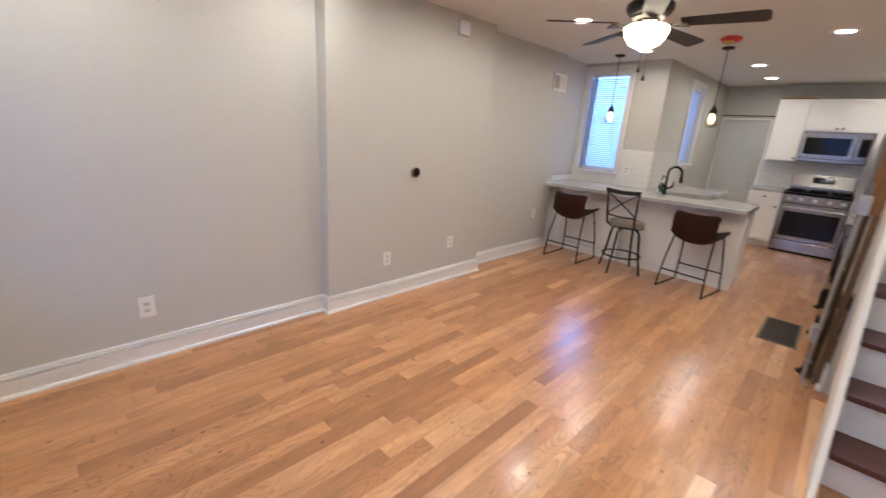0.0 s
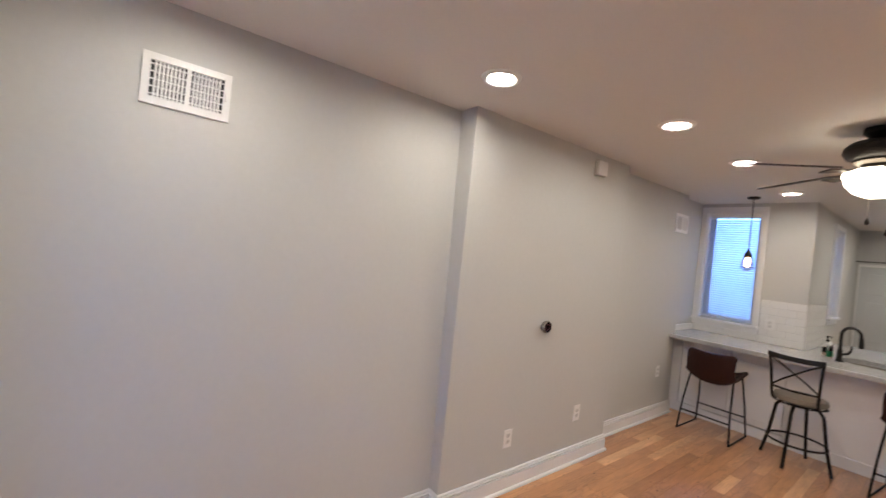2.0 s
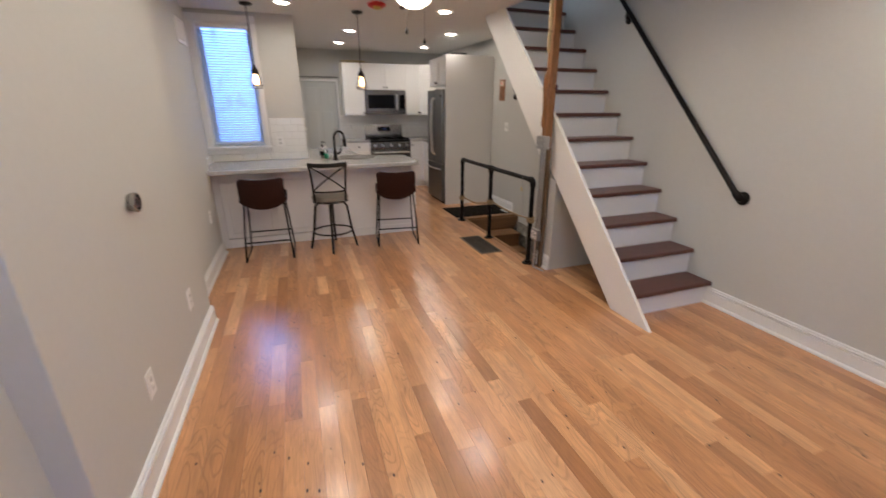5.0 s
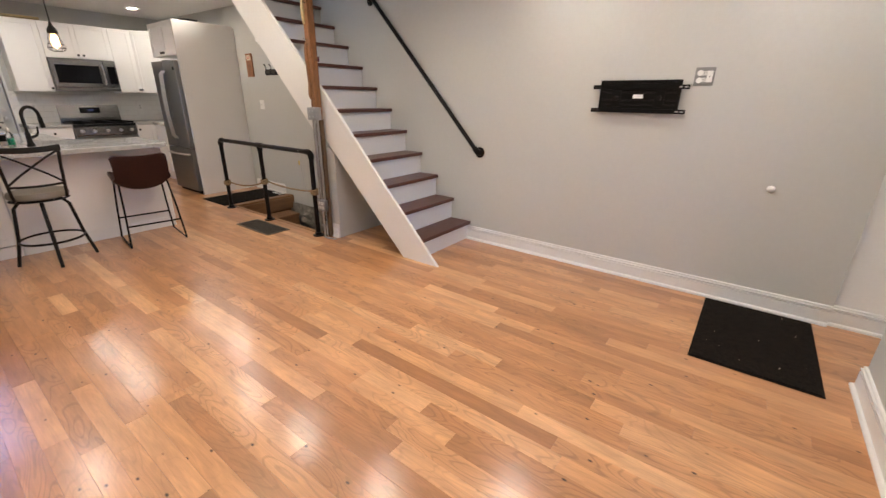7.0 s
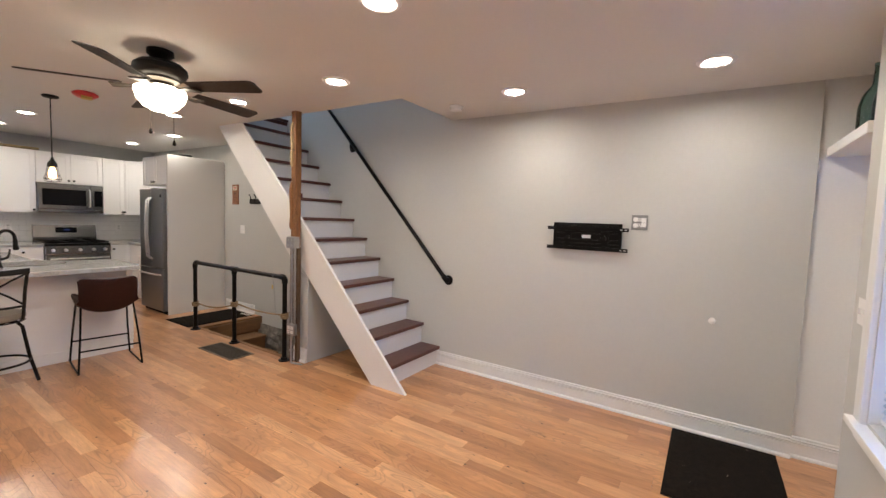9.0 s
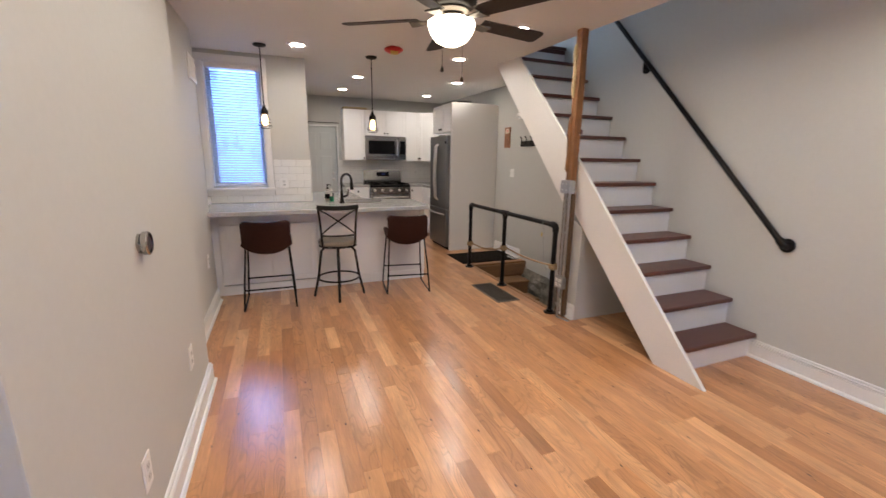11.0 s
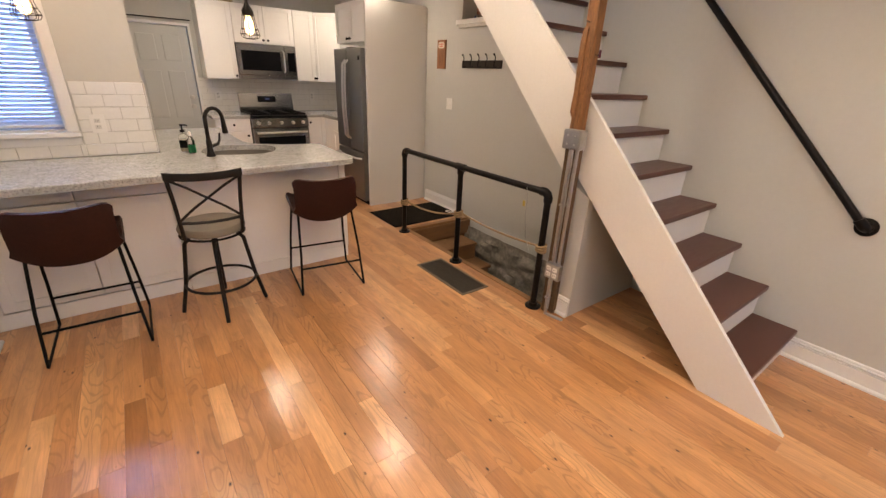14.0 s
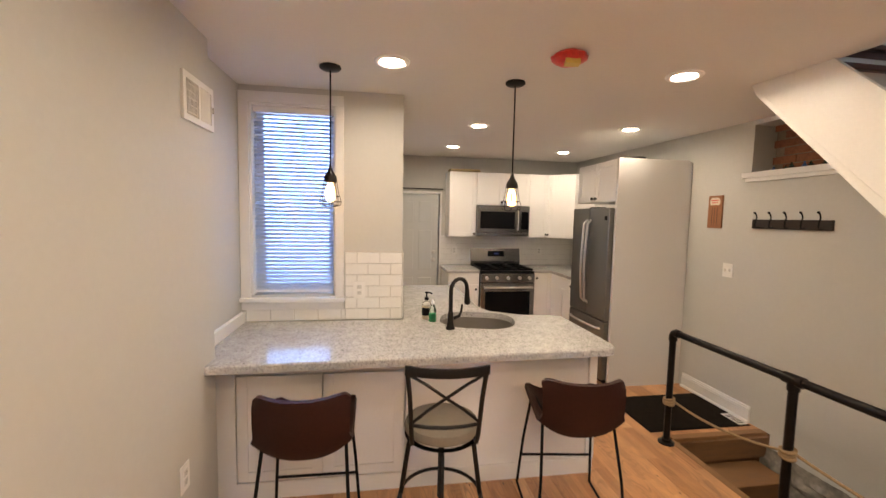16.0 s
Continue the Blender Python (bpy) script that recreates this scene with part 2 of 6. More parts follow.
def blind_white(name):
    m = bpy.data.materials.new(name)
    m.use_nodes = True
    nt = m.node_tree
    nt.nodes.clear()
    out = nt.nodes.new("ShaderNodeOutputMaterial")
    di = nt.nodes.new("ShaderNodeBsdfPrincipled")
    di.inputs["Base Color"].default_value = (0.60, 0.61, 0.63, 1)
    di.inputs["Roughness"].default_value = 0.45
    tr = nt.nodes.new("ShaderNodeBsdfTranslucent")
    tr.inputs[0].default_value = (0.75, 0.8, 0.86, 1)
    mx = nt.nodes.new("ShaderNodeMixShader")
    mx.inputs[0].default_value = 0.55
    nt.links.new(di.outputs[0], mx.inputs[1])
    nt.links.new(tr.outputs[0], mx.inputs[2])
    nt.links.new(mx.outputs[0], out.inputs[0])
    return m


def outdoors(name, sky_gain):
    """A soft bluish evening view of sky and bare trees beyond the windows."""
    m = bpy.data.materials.new(name)
    m.use_nodes = True
    nt = m.node_tree
    nt.nodes.clear()
    L = nt.links.new
    out = nt.nodes.new("ShaderNodeOutputMaterial")
    em = nt.nodes.new("ShaderNodeEmission")
    L(em.outputs[0], out.inputs[0])
    tc = nt.nodes.new("ShaderNodeTexCoord")
    mp = nt.nodes.new("ShaderNodeMapping")
    mp.inputs["Scale"].default_value = (1.6, 1.6, 0.7)
    L(tc.outputs["Object"], mp.inputs[0])
    n1 = nt.nodes.new("ShaderNodeTexNoise")
    n1.inputs["Scale"].default_value = 3.2
    n1.inputs["Detail"].default_value = 9
    n1.inputs["Roughness"].default_value = 0.62
    n1.inputs["Distortion"].default_value = 1.1
    L(mp.outputs[0], n1.inputs[0])
    r = nt.nodes.new("ShaderNodeValToRGB")
    e = r.color_ramp.elements
    e[0].position, e[0].color = 0.33, (0.06, 0.13, 0.26, 1)
    e[1].position, e[1].color = 0.47, (0.17, 0.38, 0.98, 1)
    L(n1.outputs[0], r.inputs[0])
    L(r.outputs[0], em.inputs[0])
    sep = nt.nodes.new("ShaderNodeSeparateXYZ")
    L(tc.outputs["Object"], sep.inputs[0])
    up = nt.nodes.new("ShaderNodeMapRange")
    up.inputs["From Min"].default_value = 2.8
    up.inputs["From Max"].default_value = 3.5
    up.inputs["To Min"].default_value = DAY_STRENGTH * 0.55
    up.inputs["To Max"].default_value = DAY_STRENGTH * sky_gain
    L(sep.outputs[2], up.inputs[0])
    L(up.outputs[0], em.inputs[1])
    return m


WALL = mat("wall_paint", (0.544, 0.541, 0.514), 0.62, vary=0.025, scale=1.5, bump=0.12, bump_scale=260, fine=40)
CEIL = mat("ceiling_paint", (0.70, 0.685, 0.66), 0.8, vary=0.02, scale=1.2, bump=0.1, bump_scale=220)
TRIM = mat("trim_paint", (0.78, 0.775, 0.76), 0.38, vary=0.025, scale=3, bump=0.05)
FLOOR_P = wood_floor("oak_strip", "object")
FLOOR_J = wood_floor("oak_strip_far", "island")
SUBFLOOR = mat("dark_joint", (0.16, 0.075, 0.03), 0.8)
TREAD = mat("stained_tread", (0.088, 0.029, 0.021), 0.36, vary=0.16, scale=5, fine=40, stretch=(2, 14, 14), bump=0.06, bump_scale=60)
RISER = mat("riser_paint", (0.76, 0.76, 0.755), 0.45, vary=0.035, scale=4)
STRING = mat("stringer_paint", (0.77, 0.75, 0.72), 0.42, vary=0.03, scale=3, bump=0.05)
CAB = mat("cabinet_lacquer", (0.87, 0.86, 0.845), 0.32, vary=0.015, scale=3)
PENIN = mat("peninsula_lacquer", (0.83, 0.815, 0.79), 0.36, vary=0.02, scale=3)
PANEL = mat("panel_paint", (0.70, 0.685, 0.66), 0.45, vary=0.02, scale=2)
GRANITE = granite("granite")
TILE = mat("glazed_tile", (0.80, 0.79, 0.76), 0.16, vary=0.02, scale=8, per_object=0.06)
GROUT = mat("grout", (0.56, 0.54, 0.51), 0.85, vary=0.1, scale=20)
SINKM = mat("satin_sink_steel", (0.21, 0.19, 0.165), 0.5, metal=0.55, vary=0.05, scale=4)
STEEL = mat("brushed_steel", (0.33, 0.326, 0.32), 0.22, metal=1.0, vary=0.008, scale=1.2, fine=20, rough_vary=0.02)
# Steel colour lowered to hold the dark surroundings that the fridge reflects.
FRIDGE = mat("stainless_dark_reflection", (0.25, 0.247, 0.242), 0.33, metal=1.0, vary=0.008, scale=1.2, fine=20, rough_vary=0.02)
DKSTEEL = mat("dark_steel", (0.16, 0.157, 0.155), 0.36, metal=1.0, vary=0.03, scale=3, fine=30, stretch=(1, 1, 40))
CHROME = mat("satin_nickel", (0.66, 0.65, 0.63), 0.36, metal=1.0, vary=0.03)
NICKEL = mat("dull_nickel", (0.42, 0.40, 0.38), 0.26, metal=1.0, vary=0.05)
BLACKGL = mat("black_glass", (0.006, 0.006, 0.007), 0.08, vary=0.02, spec=0.22)
BLACK = mat("black_enamel", (0.004, 0.0035, 0.0035), 0.5, vary=0.12, scale=10, spec=0.14)
IRON = mat("black_iron_pipe", (0.005, 0.0034, 0.0034), 0.36, metal=0.0, spec=0.2, vary=0.2, scale=14, bump=0.15, bump_scale=180)
BRONZE = mat("oil_rubbed_bronze", (0.009, 0.0066, 0.0055), 0.42, spec=0.25, vary=0.2, scale=12)
LEATHER = mat("brown_leather", (0.029, 0.0085, 0.0058), 0.5, spec=0.2, vary=0.22, scale=7, fine=60, bump=0.2, bump_scale=200)
CUSHION = mat("taupe_vinyl", (0.21, 0.18, 0.145), 0.5, vary=0.08, scale=9, bump=0.12)
TIMBER = mat("old_timber", (0.225, 0.10, 0.038), 0.75, vary=0.6, scale=9, fine=50, stretch=(6, 6, 0.7), bump=0.6, bump_scale=40)
OLDLATH = mat("dark_old_lath", (0.12, 0.072, 0.04), 0.85, vary=0.5, scale=8, stretch=(6, 6, 0.8), bump=0.5, bump_scale=40)
STEPW = mat("worn_step_wood", (0.195, 0.098, 0.043), 0.6, vary=0.3, scale=6, stretch=(1.5, 10, 10), bump=0.3, bump_scale=50)
RAWWOOD = mat("worn_basement_wood", (0.24, 0.12, 0.05), 0.55, vary=0.25, scale=6, stretch=(1.5, 10, 10), bump=0.3, bump_scale=50)
CONDUIT = mat("galvanised_steel", (0.42, 0.42, 0.415), 0.38, metal=0.9, vary=0.12, scale=20)
ROPE = mat("hemp_rope", (0.30, 0.205, 0.115), 0.9, vary=0.25, scale=50, bump=0.8, bump_scale=160)
MAT = mat("black_doormat", (0.013, 0.0095, 0.0075), 1.0, spec=0.1, vary=0.5, scale=30, bump=0.8, bump_scale=350)
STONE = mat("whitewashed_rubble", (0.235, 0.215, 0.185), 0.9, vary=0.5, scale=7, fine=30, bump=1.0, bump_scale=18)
BRICK = mat("old_brick", (0.30, 0.12, 0.065), 0.85, vary=0.3, scale=8, bump=0.7, bump_scale=60, per_object=0.5)
MORTAR = mat("mortar", (0.26, 0.20, 0.15), 0.95, vary=0.2, scale=20)
PLATE = mat("white_plastic", (0.80, 0.79, 0.765), 0.35, vary=0.02)
DARKHOLE = mat("dark_slot", (0.02, 0.02, 0.02), 0.7)
RED = mat("red_plastic_bag", (0.62, 0.035, 0.03), 0.3, vary=0.25, scale=16, bump=0.5, bump_scale=30)
YELLOW = mat("yellow_sticker", (0.62, 0.46, 0.12), 0.5)
DOORP = mat("pale_door_paint", (0.58, 0.60, 0.595), 0.42, vary=0.03, scale=3)
STEELBOX = mat("dull_grey_box", (0.22, 0.22, 0.215), 0.5, vary=0.08)
DIAL = mat("dim_red_display", (0.10, 0.008, 0.022), 0.3)
DULL = mat("dull_bronze", (0.09, 0.075, 0.06), 0.45, metal=0.3, vary=0.1)
SOCKET = mat("socket_face", (0.62, 0.61, 0.585), 0.4)
SIGNW = mat("sign_wood", (0.30, 0.125, 0.06), 0.6, vary=0.25, scale=8, stretch=(8, 8, 1), bump=0.15)
CREAM = mat("cream_paint", (0.68, 0.58, 0.45), 0.6)
CARDB = mat("tan_box", (0.42, 0.32, 0.17), 0.7, vary=0.15)
GREEN = mat("green_soap", (0.03, 0.33, 0.15), 0.2)
BOTTLEGL = clear_glass("green_bottle_glass", (0.25, 0.42, 0.36), 0.03)
CLEAR = clear_glass("clear_glass")
BULBGL = clear_glass("bulb_glass", (1.0, 0.93, 0.82))
BULBGL.node_tree.nodes["Principled BSDF"].inputs["Emission Color"].default_value = (1.0, 0.56, 0.22, 1)
BULBGL.node_tree.nodes["Principled BSDF"].inputs["Emission Strength"].default_value = 1.3
BLADE = mat("dark_walnut_blade", (0.034, 0.024, 0.020), 0.5, spec=0.3, vary=0.25, scale=8, stretch=(10, 2, 10))
LAMP = glow("lamp_lens", LAMP_WARM, LAMP_STRENGTH)
GLOBE = glow("frosted_globe", (1.0, 0.86, 0.66), GLOBE_STRENGTH)
FILAMENT = glow("filament", (1.0, 0.62, 0.30), 16.0)
DISPLAY = glow("display", (0.16, 0.22, 0.6), 0.10)
BLIND = blind_white("blind_slat")
OUTSIDE = outdoors("garden_view", 0.85)
STREET = outdoors("street_view", 0.6)
BLUEBIN = mat("blue_plastic", (0.03, 0.10, 0.30), 0.4)
REGISTER = mat("grey_register", (0.045, 0.036, 0.028), 0.6, spec=0.3, vary=0.15, scale=20)
REGFRAME = mat("register_frame", (0.13, 0.095, 0.065), 0.5, vary=0.1)


# ---- mesh helpers ----
def mesh_of(name, bm, material, smooth=False):
    bmesh.ops.recalc_face_normals(bm, faces=bm.faces)
    me = bpy.data.meshes.new(name)
    bm.to_mesh(me)
    bm.free()
    me.materials.append(material)
    if smooth:
        for p in me.polygons:
            p.use_smooth = True
        me.set_sharp_from_angle(angle=radians(38))
    return me


def part(name, bm, material, parent=None, label="", smooth=False):
    ob = new(name, mesh_of(name, bm, material, smooth))
    if parent is not None:
        ob.parent = parent
    return tagged(ob, label) if label else ob


def thing(name, m, label, category, group=""):
    ob = new(name)
    ob.empty_display_size = 0.1
    ob.matrix_basis = m
    return tagged(ob, label, category, group)


def structure(ob, label="", category=""):
    return tagged(ob, label, category, kind="structure")


def add_box(bm, a, b, bevel=0.0, m=None):
    x0, y0, z0 = a
    x1, y1, z1 = b
    co = [(x0, y0, z0), (x1, y0, z0), (x1, y1, z0), (x0, y1, z0), (x0, y0, z1), (x1, y0, z1), (x1, y1, z1), (x0, y1, z1)]
    vs = [bm.verts.new(m @ Vector(c) if m else c) for c in co]
    fs = [bm.faces.new([vs[i] for i in f]) for f in ((0, 3, 2, 1), (4, 5, 6, 7), (0, 1, 5, 4), (1, 2, 6, 5), (2, 3, 7, 6), (3, 0, 4, 7))]
    if bevel:
        es = {e for f in fs for e in f.edges}
        bmesh.ops.bevel(bm, geom=list(es), offset=bevel, segments=2, profile=0.6, affect="EDGES")
    return bm


def box(a, b, bevel=0.0, m=None):
    return add_box(bmesh.new(), a, b, bevel, m)


def add_tube(bm, pts, r, n=8, caps=True):
    pts = [Vector(p) for p in pts]
    rs = r if isinstance(r, (list, tuple)) else [r] * len(pts)
    rings = []
    ref = None
    for i, p in enumerate(pts):
        d = (pts[min(i + 1, len(pts) - 1)] - pts[max(i - 1, 0)]).normalized()
        if ref is None:
            ref = d.orthogonal().normalized()
        ref = (ref - d * ref.dot(d)).normalized()
        side = d.cross(ref)
        rings.append([bm.verts.new(p + rs[i] * (math.cos(2 * math.pi * k / n) * ref + math.sin(2 * math.pi * k / n) * side)) for k in range(n)])
    for a, b in zip(rings, rings[1:]):
        for k in range(n):
            bm.faces.new((a[k], a[(k + 1) % n], b[(k + 1) % n], b[k]))
    if caps:
        bm.faces.new(rings[0])
        bm.faces.new(rings[-1])
    return bm


def tube(pts, r, n=8):
    return add_tube(bmesh.new(), pts, r, n)


def add_lathe(bm, profile, n=24, m=None):
    rings = []
    for r, z in profile:
        if r < 1e-6:
            v = Vector((0, 0, z))
            rings.append([bm.verts.new(m @ v if m else v)])
        else:
            ring = [Vector((r * math.cos(2 * math.pi * k / n), r * math.sin(2 * math.pi * k / n), z)) for k in range(n)]
            rings.append([bm.verts.new(m @ v if m else v) for v in ring])
    for a, b in zip(rings, rings[1:]):
        if len(a) == 1 and len(b) == 1:
            continue
        for k in range(n):
            if len(a) == 1:
                bm.faces.new((a[0], b[k], b[(k + 1) % n]))
            elif len(b) == 1:
                bm.faces.new((a[k], a[(k + 1) % n], b[0]))
            else:
                bm.faces.new((a[k], a[(k + 1) % n], b[(k + 1) % n], b[k]))
    return bm


def lathe(profile, n=24, m=None):
    return add_lathe(bmesh.new(), profile, n, m)


def add_prism(bm, outline, z0, z1, m=None, bevel=0.0):
    """An outline in x, y drawn up from z0 to z1."""
    lo = [Vector((x, y, z0)) for x, y in outline]
    hi = [Vector((x, y, z1)) for x, y in outline]
    lo = [bm.verts.new(m @ v if m else v) for v in lo]
    hi = [bm.verts.new(m @ v if m else v) for v in hi]
    fs = [bm.faces.new(lo[::-1]), bm.faces.new(hi)]
    n = len(lo)
    for i in range(n):
        fs.append(bm.faces.new((lo[i], lo[(i + 1) % n], hi[(i + 1) % n], hi[i])))
    if bevel:
        es = {e for f in fs[:2] for e in f.edges}
        bmesh.ops.bevel(bm, geom=list(es), offset=bevel, segments=3, profile=0.5, affect="EDGES")
    return bm


def prism(outline, z0, z1, m=None, bevel=0.0):
    return add_prism(bmesh.new(), outline, z0, z1, m, bevel)


# outline in (y, z) drawn along x
ALONG_X = Matrix(((0, 0, 1, 0), (1, 0, 0, 0), (0, 1, 0, 0), (0, 0, 0, 1)))
# outline in (x, z) drawn along y
ALONG_Y = Matrix(((1, 0, 0, 0), (0, 0, 1, 0), (0, 1, 0, 0), (0, 0, 0, 1)))


def slab_with_holes(axis, u0, u1, z0, z1, d0, d1, holes):
    """A wall in the plane of u (x or y) and z, from depth d0 to d1, with holes (u0, z0, u1, z1) right through it."""
    us = sorted({u0, u1, *[h[0] for h in holes], *[h[2] for h in holes]})
    zs = sorted({z0, z1, *[h[1] for h in holes], *[h[3] for h in holes]})
    us = [u for u in us if u0 <= u <= u1]
    zs = [z for z in zs if z0 <= z <= z1]
    full = {}
    for i in range(len(us) - 1):
        for j in range(len(zs) - 1):
            u, z = (us[i] + us[i + 1]) / 2, (zs[j] + zs[j + 1]) / 2
            full[i, j] = not any(h[0] < u < h[2] and h[1] < z < h[3] for h in holes)
    bm = bmesh.new()
    memo = {}

    def v(i, j, d):
        if (i, j, d) not in memo:
            memo[i, j, d] = bm.verts.new((us[i], d, zs[j]) if axis == "x" else (d, us[i], zs[j]))
        return memo[i, j, d]

    for (i, j), solid in full.items():
        if not solid:
            continue
        for d in (d0, d1):
            bm.faces.new((v(i, j, d), v(i + 1, j, d), v(i + 1, j + 1, d), v(i, j + 1, d)))
        for di, dj, a, b in ((-1, 0, (0, 0), (0, 1)), (1, 0, (1, 0), (1, 1)), (0, -1, (0, 0), (1, 0)), (0, 1, (0, 1), (1, 1))):
            if not full.get((i + di, j + dj), False):
                p, q = (i + a[0], j + a[1]), (i + b[0], j + b[1])
                bm.faces.new((v(*p, d0), v(*q, d0), v(*q, d1), v(*p, d1)))
    return bm


def add_molding(bm, pts, profile):
    """A profile of (distance from the wall, height) run along pts in x, y; the room lies to the left of the way."""
    pts = [Vector((x, y)) for x, y in pts]
    rings = []
    for i, p in enumerate(pts):
        if i == 0:
            d = (pts[1] - p).normalized()
            nrm = Vector((-d.y, d.x))
        elif i == len(pts) - 1:
            d = (p - pts[i - 1]).normalized()
            nrm = Vector((-d.y, d.x))
        else:
            a, b = (p - pts[i - 1]).normalized(), (pts[i + 1] - p).normalized()
            na, nb = Vector((-a.y, a.x)), Vector((-b.y, b.x))
            nrm = (na + nb) / (1 + na.dot(nb))
        rings.append([bm.verts.new((p.x + o * nrm.x, p.y + o * nrm.y, z)) for o, z in profile])
    n = len(profile)
    for a, b in zip(rings, rings[1:]):
        for k in range(n):
            bm.faces.new((a[k], a[(k + 1) % n], b[(k + 1) % n], b[k]))
    bm.faces.new(rings[0])
    bm.faces.new(rings[-1])
    return bm

# ---- the room's plan ----
XL, XR, YF, YB, ZC = -2.71, 1.085, -0.06, 9.06, 2.41
XL2 = -2.712            # side wall past the chimney breast
XREC = -2.81            # recess beside the kitchen window
XBR, YB0, YB1 = -2.568, 1.905, 3.682   # chimney breast
YW, XK = 6.02, -1.74     # window wall and kitchen side wall
HX, HY0, HY1 = 0.28, 3.95, 5.75     # basement opening
WX = 0.315               # edge of the stairwell in the ceiling
ZTOP = 4.9
LEAN = 0.065             # the old side wall leans in towards its foot
ZWALL = 2.56             # walls run up behind the ceiling, which rises to the back


def zc(y):
    """Height of the ceiling's face at y."""
    return 2.36 + 0.0145 * y



bm = slab_with_holes("y", YF - 0.34, YB0 + 0.3, 0, ZC, XL, XL - 0.25, [])
for v in bm.verts:
    if v.co.x > XL - 0.01:
        v.co.x += LEAN * (1 - v.co.z / ZC)
structure(part("wall_west", bm, WALL), "warm grey painted plaster side wall", "wall")
structure(part("wall_west_mid", slab_with_holes("y", YB0 + 0.3, 5.3, 0, ZWALL, XL2, XL - 0.25, []), WALL), "warm grey painted plaster side wall past the chimney", "wall")
structure(part("wall_west_recess", slab_with_holes("y", 5.3, YW, 0, ZWALL, XREC, XREC - 0.13, []), WALL), "warm grey painted wall set back beside the counter", "wall")
structure(part("wall_chimney_breast", box((XL2 - 0.03, YB0, 0), (XBR, YB1, ZWALL), 0.006), WALL), "warm grey painted chimney breast standing proud", "wall")
WIN_K = (-2.745, 1.068, -2.198, 2.338)
structure(part("wall_kitchen_window", slab_with_holes("x", XREC - 0.13, XK, 0, ZWALL, YW, YW + 0.22, [WIN_K]), WALL), "warm grey wall around the kitchen window", "wall")
WIN_S = (7.08, 1.22, 7.64, 2.29)
structure(part("wall_kitchen_side", slab_with_holes("y", YW + 0.22, YB, 0, ZWALL, XK, XK - 0.22, [WIN_S]), WALL), "warm grey kitchen side wall with a narrow window", "wall")
DOOR_B = (-1.715, -0.01, -1.03, 1.965)
structure(part("wall_kitchen_back", slab_with_holes("x", XK - 0.22, XR, 0, ZWALL, YB, YB + 0.2, [DOOR_B]), WALL), "warm grey back wall of the kitchen", "wall")
WIN_F1, WIN_F2, DOOR_F = (-2.40, 0.68, -1.64, 2.14), (-0.72, 0.68, 0.04, 2.14), (0.36, -0.01, 1.09, 2.41)
structure(part("wall_front", slab_with_holes("x", XL, XR, 0, ZC, YF, YF - 0.34, [WIN_F1, WIN_F2, DOOR_F]), WALL), "warm grey front wall with two windows and a door recess", "wall")
NICHE = (5.1, 2.03, 6.06, ZC)
structure(part("wall_east", slab_with_holes("y", YF + 0.06, YB + 0.2, 0, ZC, XR, XR + 0.3, [NICHE]), WALL), "warm grey painted party wall beside the stairs", "wall")
structure(part("wall_east_upper", slab_with_holes("y", YF - 0.34, YB + 0.2, ZC, ZTOP, XR, XR + 0.3, []), WALL), "pale grey wall rising up the stairwell", "wall")
structure(part("wall_east_front", slab_with_holes("y", YF - 0.34, YF + 0.06, 0, ZC, XR + 0.03, XR + 0.3, []), TRIM), "off-white painted door reveal", "wall")

# upper stairwell
structure(part("wall_well_west", slab_with_holes("y", 2.5, 6.6, ZC + 0.24, ZTOP, WX - 0.12, WX, []), WALL), "grey wall of the upper stairwell", "wall")
structure(part("wall_well_front", slab_with_holes("x", WX, XR, ZC + 0.24, ZTOP, 2.5, 2.62, []), WALL), "grey wall of the upper stairwell", "wall")
structure(part("wall_well_back", slab_with_holes("x", WX, XR, ZC + 0.24, ZTOP, 6.6, 6.72, [(0.4, 3.5, 1.0, 4.6)]), WALL), "grey upper wall with a window opening", "wall")
structure(part("ceiling_upper", box((WX - 0.12, 2.5, ZTOP), (XR, 6.72, ZTOP + 0.1)), CEIL), "white upper ceiling", "ceiling")
structure(part("floor_upper", box((WX, 5.19, ZC + 0.18), (XR, 6.6, ZC + 0.25)), TREAD), "dark stained upper landing", "floor")

# ceiling with the stairwell cut out of it
bm = bmesh.new()
add_box(bm, (XREC - 0.13, YF - 0.34, 0), (WX, YW + 0.15, ZC + 0.24))
add_box(bm, (XK - 0.15, YW + 0.15, 0), (WX, YB + 0.2, ZC + 0.24))
add_box(bm, (WX, YF - 0.34, 0), (XR, 2.65, ZC + 0.24))
add_box(bm, (WX, 5.36, 0), (XR, YB + 0.2, ZC + 0.155))
for v in bm.verts:
    if v.co.z == 0:
        v.co.z = zc(v.co.y)
structure(part("ceiling", bm, CEIL), "matt off-white plaster ceiling with recessed lights", "ceiling")

# base under the boards, and the basement below
bm = bmesh.new()
for a, b in (((XREC - 0.1, YF - 0.34, -0.24), (HX, YB + 0.2, -0.021)), ((HX, YF - 0.34, -0.24), (XR + 0.03, HY0 - 0.1, -0.021)), ((HX, HY1, -0.24), (XR + 0.03, YB + 0.2, -0.021))):
    add_box(bm, a, b)
structure(part("floor_base", bm, SUBFLOOR), "dark timber under the floor boards", "floor")
bm = bmesh.new()
rng = random.Random(5)
cols, rws = 120, 76


